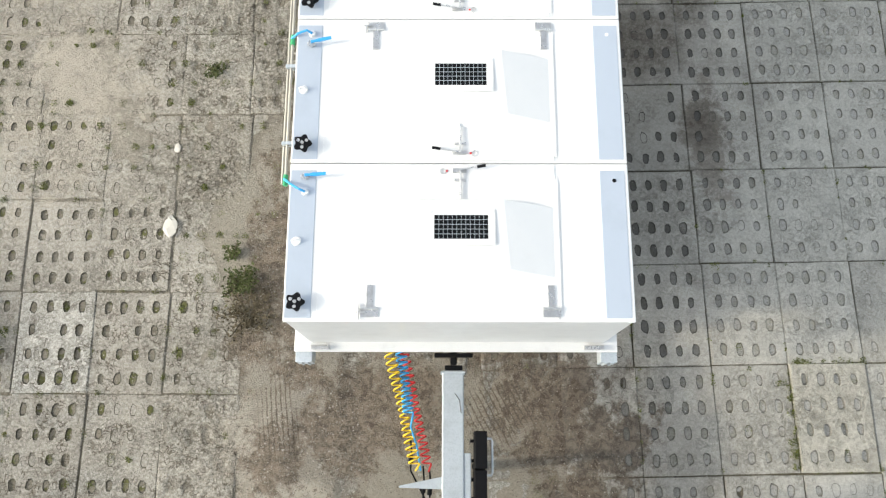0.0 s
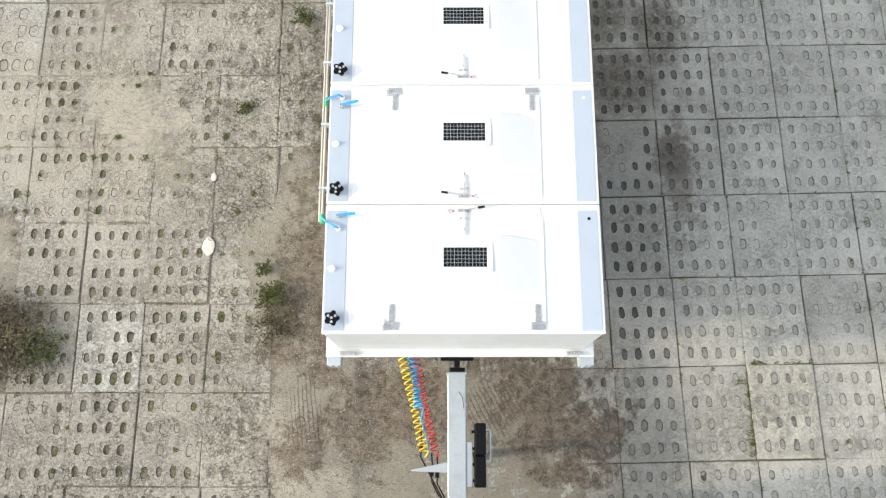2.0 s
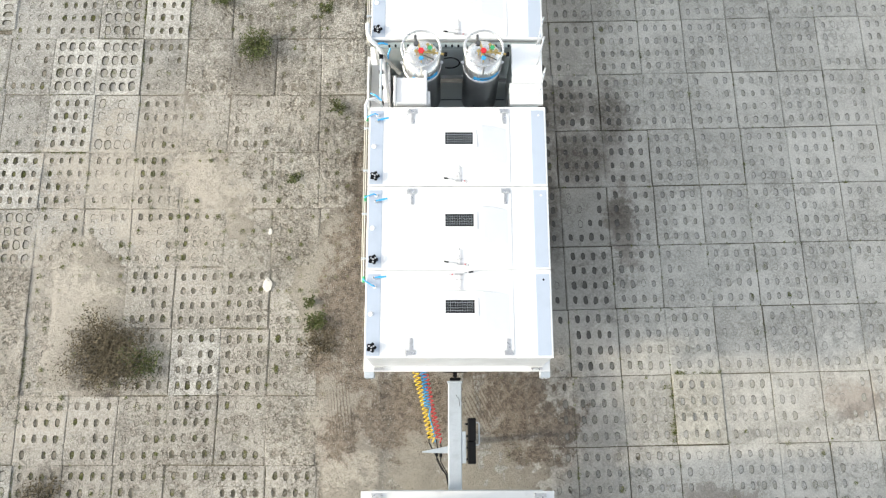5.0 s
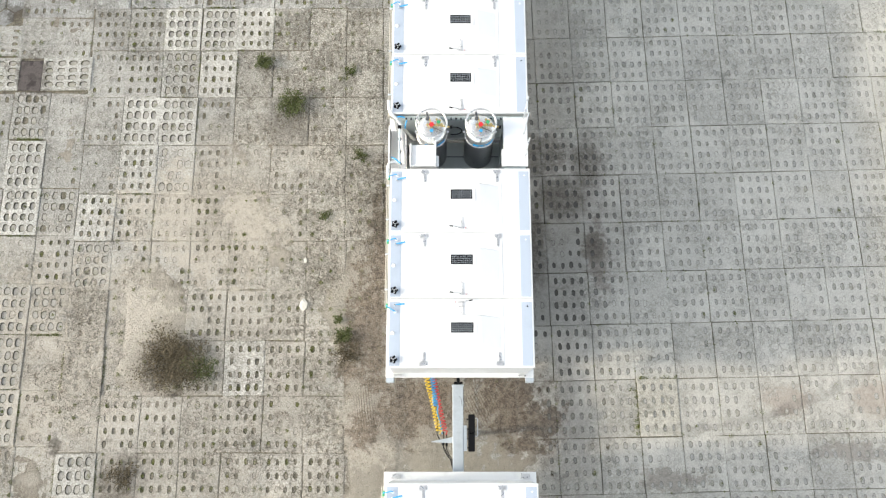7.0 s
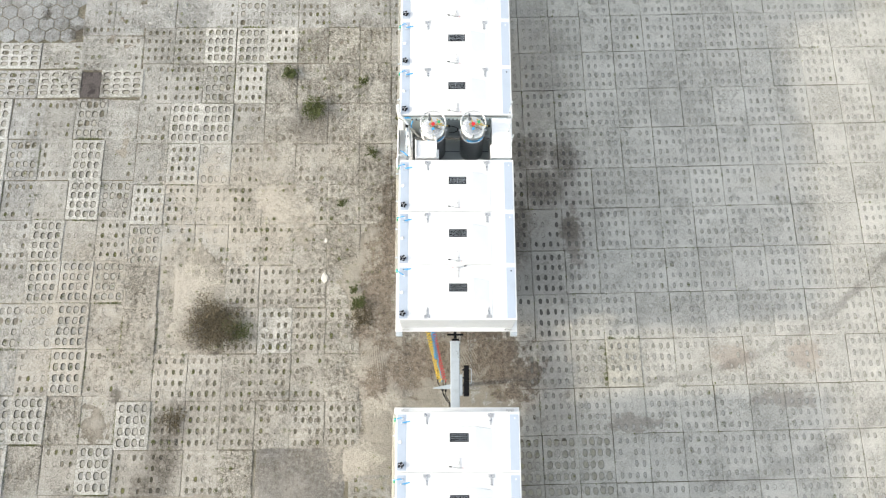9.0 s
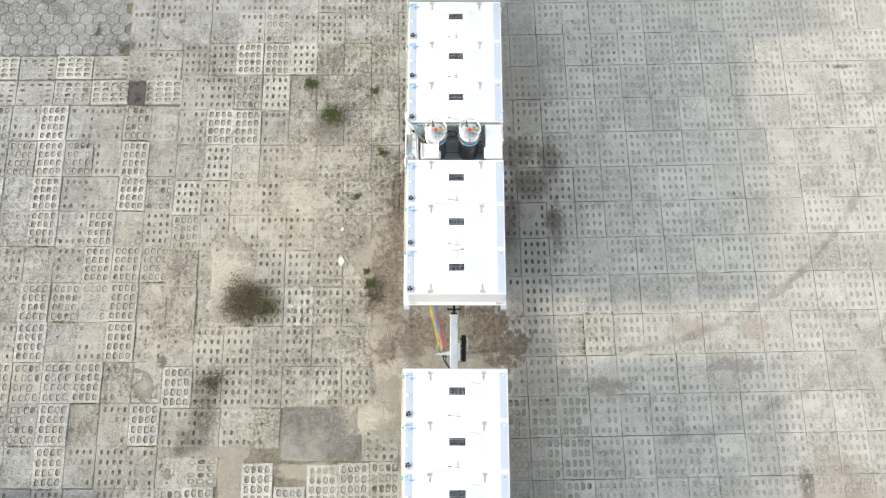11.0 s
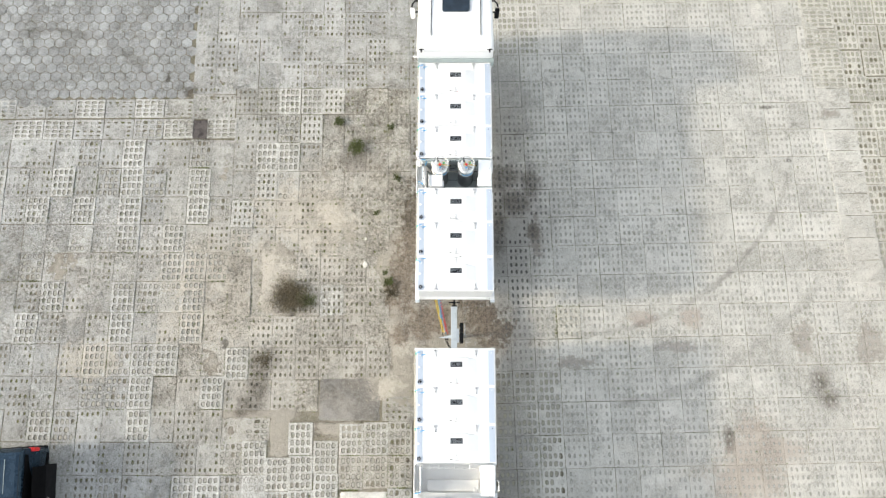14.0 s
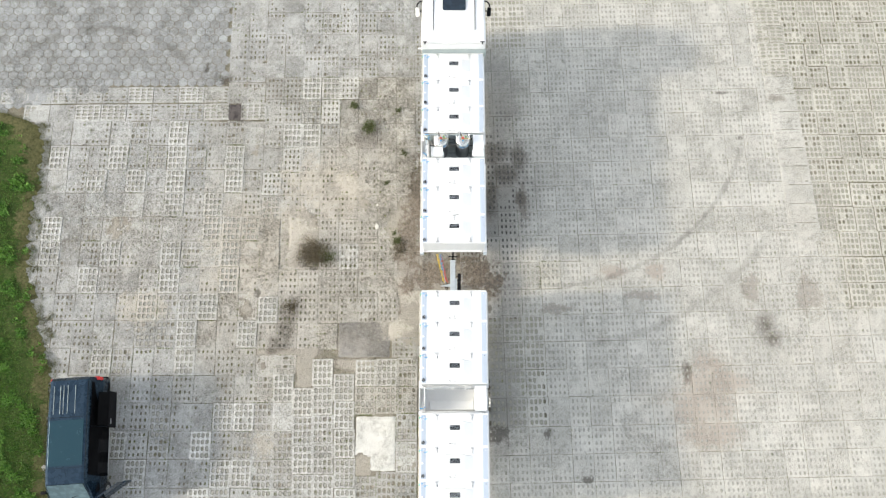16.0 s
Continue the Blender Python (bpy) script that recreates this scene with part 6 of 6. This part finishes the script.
for i, (x, y, turn, style, wide, long) in enumerate(places):
    shape = {"S": "B", "D": "C"}.get(style, style)
    k = random.randrange(len(VARIANTS[shape]))
    sink = (SINK.get(style, 0.0) if x < 1.0 or style == "R" else 0.0) + (0.016 if i in strip else 0.0)
    flip = 180 * random.randrange(2)
    tip = 0.2 if x < 1.0 else 0.10
    m = pose(x, y, sink + random.uniform(-0.003, 0.003), random.gauss(0, tip), random.gauss(0, tip), turn + flip) @ Matrix.Diagonal((wide, long, 1, 1))
    if i in near:
        ob = new("paving_slab", SHARED[shape, k, "e" if x > 1.0 else "w"])
        ob.parent = pavement
        ob.matrix_basis = m
    else:
        v, f, slot = VARIANTS[shape][k]
        n = len(rest_v)
        a = np.array(m)
        pts = np.array(v) @ a[:3, :3].T + a[:3, 3]
        rest_v.extend(map(tuple, pts))
        rest_f.extend(tuple(n + q for q in face) for face in f)
        side = "e" if x > 1.0 else "w"
        trio = (TOPS.get(shape, "slab_") + side + "_far", FILLS.get(shape, "fill_") + side, "rim_shade_dirt" if side == "w" else "rim_e")
        rest_m.extend(FAR_MATS.index(trio[q]) for q in slot)
me = bpy.data.meshes.new("paving_slabs")
me.from_pydata(rest_v, [], rest_f)
for key in FAR_MATS:
    me.materials.append(M[key])
me.polygons.foreach_set("material_index", rest_m)
far_slabs = tagged(new("paving_slabs", me), "outer field of perforated concrete slabs", kind="stuff")
far_slabs.parent = pavement

# smooth patch and pale pad cast between the slabs
for (x0, x1, y0, y1), mat, label in ((BARE[0], "tar", "dark tarry fill where a slab is missing"), (BARE[1], "patch", "smooth grey concrete patch"), (BARE[2], "pad", "pale smooth concrete pad")):
    bm = bmesh.new()
    bmesh.ops.create_grid(bm, x_segments=22, y_segments=22, size=0.5)
    for q in bm.verts:
        q.co.x, q.co.y = x0 + (q.co.x + 0.5) * (x1 - x0), y0 + (q.co.y + 0.5) * (y1 - y0)
        edge = min(q.co.x - x0, x1 - q.co.x, q.co.y - y0, y1 - q.co.y) < 0.01
        if mat == "pad":  # its south-western corner has broken away
            edge = edge or (q.co.x < -3.4 + 0.12 * noise.noise(q.co * 5) and q.co.y < -7.65 + 0.12 * noise.noise(q.co * 4))
        q.co.z = -0.03 if edge else 0.004 + 0.004 * noise.noise(q.co * 3)
        if edge:
            q.co.x += 0.05 * noise.noise(q.co * 4)
            q.co.y += 0.05 * noise.noise(q.co * 4 + Vector((3, 0, 0)))
    part("cast_patch", bm, mat, pavement, label, True)

# hexagonal pavers
hex_v = [(0.229 * math.cos(math.pi / 6 + math.pi / 3 * k), 0.229 * math.sin(math.pi / 6 + math.pi / 3 * k)) for k in range(6)]
hv = [(x * 0.92, y * 0.92, 0.0) for x, y in hex_v] + [(x * 0.975, y * 0.975, -0.008) for x, y in hex_v] + [(x * 0.975, y * 0.975, -0.09) for x, y in hex_v]
hf = [(0, 1, 2, 3, 4, 5)] + [(k + 6 * q, k + 6 + 6 * q, (k + 1) % 6 + 6 + 6 * q, (k + 1) % 6 + 6 * q) for q in range(2) for k in range(6)]
hex_me = bpy.data.meshes.new("hexagonal_paver")
hex_me.from_pydata(hv, [], hf)
hex_me.materials.append(M["hexa"])
hex_pavement = thing("hexagonal_pavement", 0, 0, 0, "grey hexagonal concrete pavers with sandy joints", "paving", kind="structure")
spots = []
for r in range(26):
    for k in range(40):
        x, y = -10.33 - 0.41 * k + (0.205 if r % 2 else 0.0), 8.28 + 0.355 * r
        low = float(np.interp(x, [-24, -20, -16.4, -14.8, -10], [6.3, 6.7, 7.8, 8.1, 8.15]))
        spots.append((x, y)) if y > low else None
    # rows below the first, where the edge of the field bends down
for r in range(1, 5):
    for k in range(40):
        x, y = -10.33 - 0.41 * k + (0.205 if r % 2 else 0.0), 8.28 - 0.355 * r
        low = float(np.interp(x, [-24, -20, -16.4, -14.8, -10], [6.3, 6.7, 7.7, 8.05, 8.15]))
        spots.append((x, y)) if y > low else None
spots.sort(key=lambda p: (p[0] + 10) ** 2 + (p[1] - 8) ** 2)
rest_v, rest_f = [], []
for i, (x, y) in enumerate(spots):
    m = pose(x, y, random.uniform(-0.006, 0.006), random.gauss(0, 0.6), random.gauss(0, 0.6), random.gauss(0, 0.8))
    if i < 300:
        ob = new("hexagonal_paver", hex_me)
        ob.parent, ob.matrix_basis = hex_pavement, m
    else:
        n = len(rest_v)
        rest_v.extend(tuple(m @ Vector(p)) for p in hv)
        rest_f.extend(tuple(n + q for q in face) for face in hf)
me = bpy.data.meshes.new("hexagonal_pavers")
me.from_pydata(rest_v, [], rest_f)
me.materials.append(M["hexa_far"])
ob = tagged(new("hexagonal_pavers", me), "outer field of hexagonal pavers", kind="stuff")
ob.parent = hex_pavement

# weeds in holes and joints, mostly of the western field
tufts = []
for x, y, turn, style, wide, long in places:
    lush = noise.noise(Vector((x * 0.45, y * 0.45, 11.0))) + 0.35 * noise.noise(Vector((x * 1.4, y * 1.4, 2.0)))
    want = ((2.3 if x > -7.5 else 1.2) if x < 0.5 else (0.5 if -3.0 < y < 0.6 else 0.16)) * (0.4 + lush) * 9
    for _ in range(int(max(0.0, want + random.uniform(-2, 2)))):
        i, j = random.randrange(4), random.randrange(4)
        px, py = x + (i - 1.5) * 0.19, y + (j - 1.5) * 0.25
        if random.random() < 0.2:
            px = x + random.choice((-1, 1)) * SW / 2
        elif random.random() < 0.2:
            py = y + random.choice((-1, 1)) * SL / 2
        tufts.append((px, py, -0.002, random.uniform(0.012, 0.028), random.uniform(0.002, 0.005), random.uniform(0.025, 0.06), random.randrange(24, 48)))
for x, y, turn, style, wide, long in places:
    if x > 1.2 and random.random() < 0.75:
        for _ in range(random.randrange(1, 6)):
            a, b = random.uniform(-0.5, 0.5), random.choice((-0.5, 0.5))
            px, py = (x + a * SW, y + b * SL) if random.random() < 0.45 else (x + b * SW - 0.02 * a, y + a * SL)
            tufts.append((px, py, -0.006, random.uniform(0.012, 0.03), random.uniform(0.003, 0.006), random.uniform(0.012, 0.03), random.randrange(8, 20)))
for x, y, turn, style, wide, long in places:
    if x > 0.5 or turn > 45 or style not in "FRDG" or random.random() < 0.3:
        continue
    south = random.random() < 0.65
    for _ in range(random.randrange(24, 60)):
        u = random.uniform(-0.5, 0.5) * random.uniform(0.5, 1.0)
        px, py = (x + u * 0.8, y - 0.5 * SL * long) if south else (x + random.choice((-0.5, 0.5)) * SW * wide, y + u)
        tufts.append((px + random.gauss(0, 0.012), py + random.gauss(0, 0.012), -0.004, random.uniform(0.01, 0.022), 0.004, 0.03, 16))
for k in range(70):
    u = random.random()
    px, py = (3.62 + 0.02 * u, -0.99 + 1.05 * u) if k % 3 == 0 else (3.62 + 0.85 * u, -1.0) if k % 3 == 1 else (3.6 + 0.85 * u, 0.09)
    tufts.append((px + random.gauss(0, 0.02), py + random.gauss(0, 0.02), -0.004, 0.025, 0.004, 0.04, 24))
blades("joint_weeds", tufts, "moss", "tiny olive weeds in paving holes and joints", "weeds")


def gravel(name, count, zone, lo, hi, label, material="chips"):
    """Loose chips of stone, each a rough little block lying on the soil."""
    v, f = [], []
    while count:
        x, y = random.uniform(zone[0], zone[1]), random.uniform(zone[2], zone[3])
        if 0.5 + 0.5 * noise.noise(Vector((x * 0.9, y * 0.9, 20.0))) < random.random() * 0.95:
            continue
        count -= 1
        r = random.uniform(lo, hi) * random.uniform(0.5, 1.0)
        z, a, n = max(soil_height(x, y), -0.008), random.uniform(0, 6.283), len(v)
        for k in range(4):
            q = a + k * 1.571 + random.uniform(-0.4, 0.4)
            v.append((x + r * random.uniform(0.6, 1.2) * math.cos(q), y + r * random.uniform(0.6, 1.2) * math.sin(q), z))
        v.append((x + random.uniform(-0.3, 0.3) * r, y + random.uniform(-0.3, 0.3) * r, z + r * random.uniform(0.4, 0.9)))
        f += [(n, n + 1, n + 4), (n + 1, n + 2, n + 4), (n + 2, n + 3, n + 4), (n + 3, n, n + 4)]
    me = bpy.data.meshes.new(name)
    me.from_pydata(v, [], f)
    me.materials.append(M[material])
    return tagged(new(name, me), label, "gravel", kind="stuff")


gravel("gravel", 26000, (-3.6, -1.0, -3.0, 10.0), 0.005, 0.014, "grey gravel chips strewn beside the truck")
gravel("gravel", 8000, (-2.3, 1.5, -2.2, 0.3), 0.005, 0.013, "pale gravel chips on the bare soil by the drawbar", "pale_chips")
gravel("gravel", 26000, (-9.0, -3.4, -4.0, 9.0), 0.004, 0.012, "loose gravel chips on the western paving")
gravel("gravel", 9000, (1.4, 9.0, -3.0, 6.0), 0.004, 0.011, "sparse gravel chips on the eastern paving")
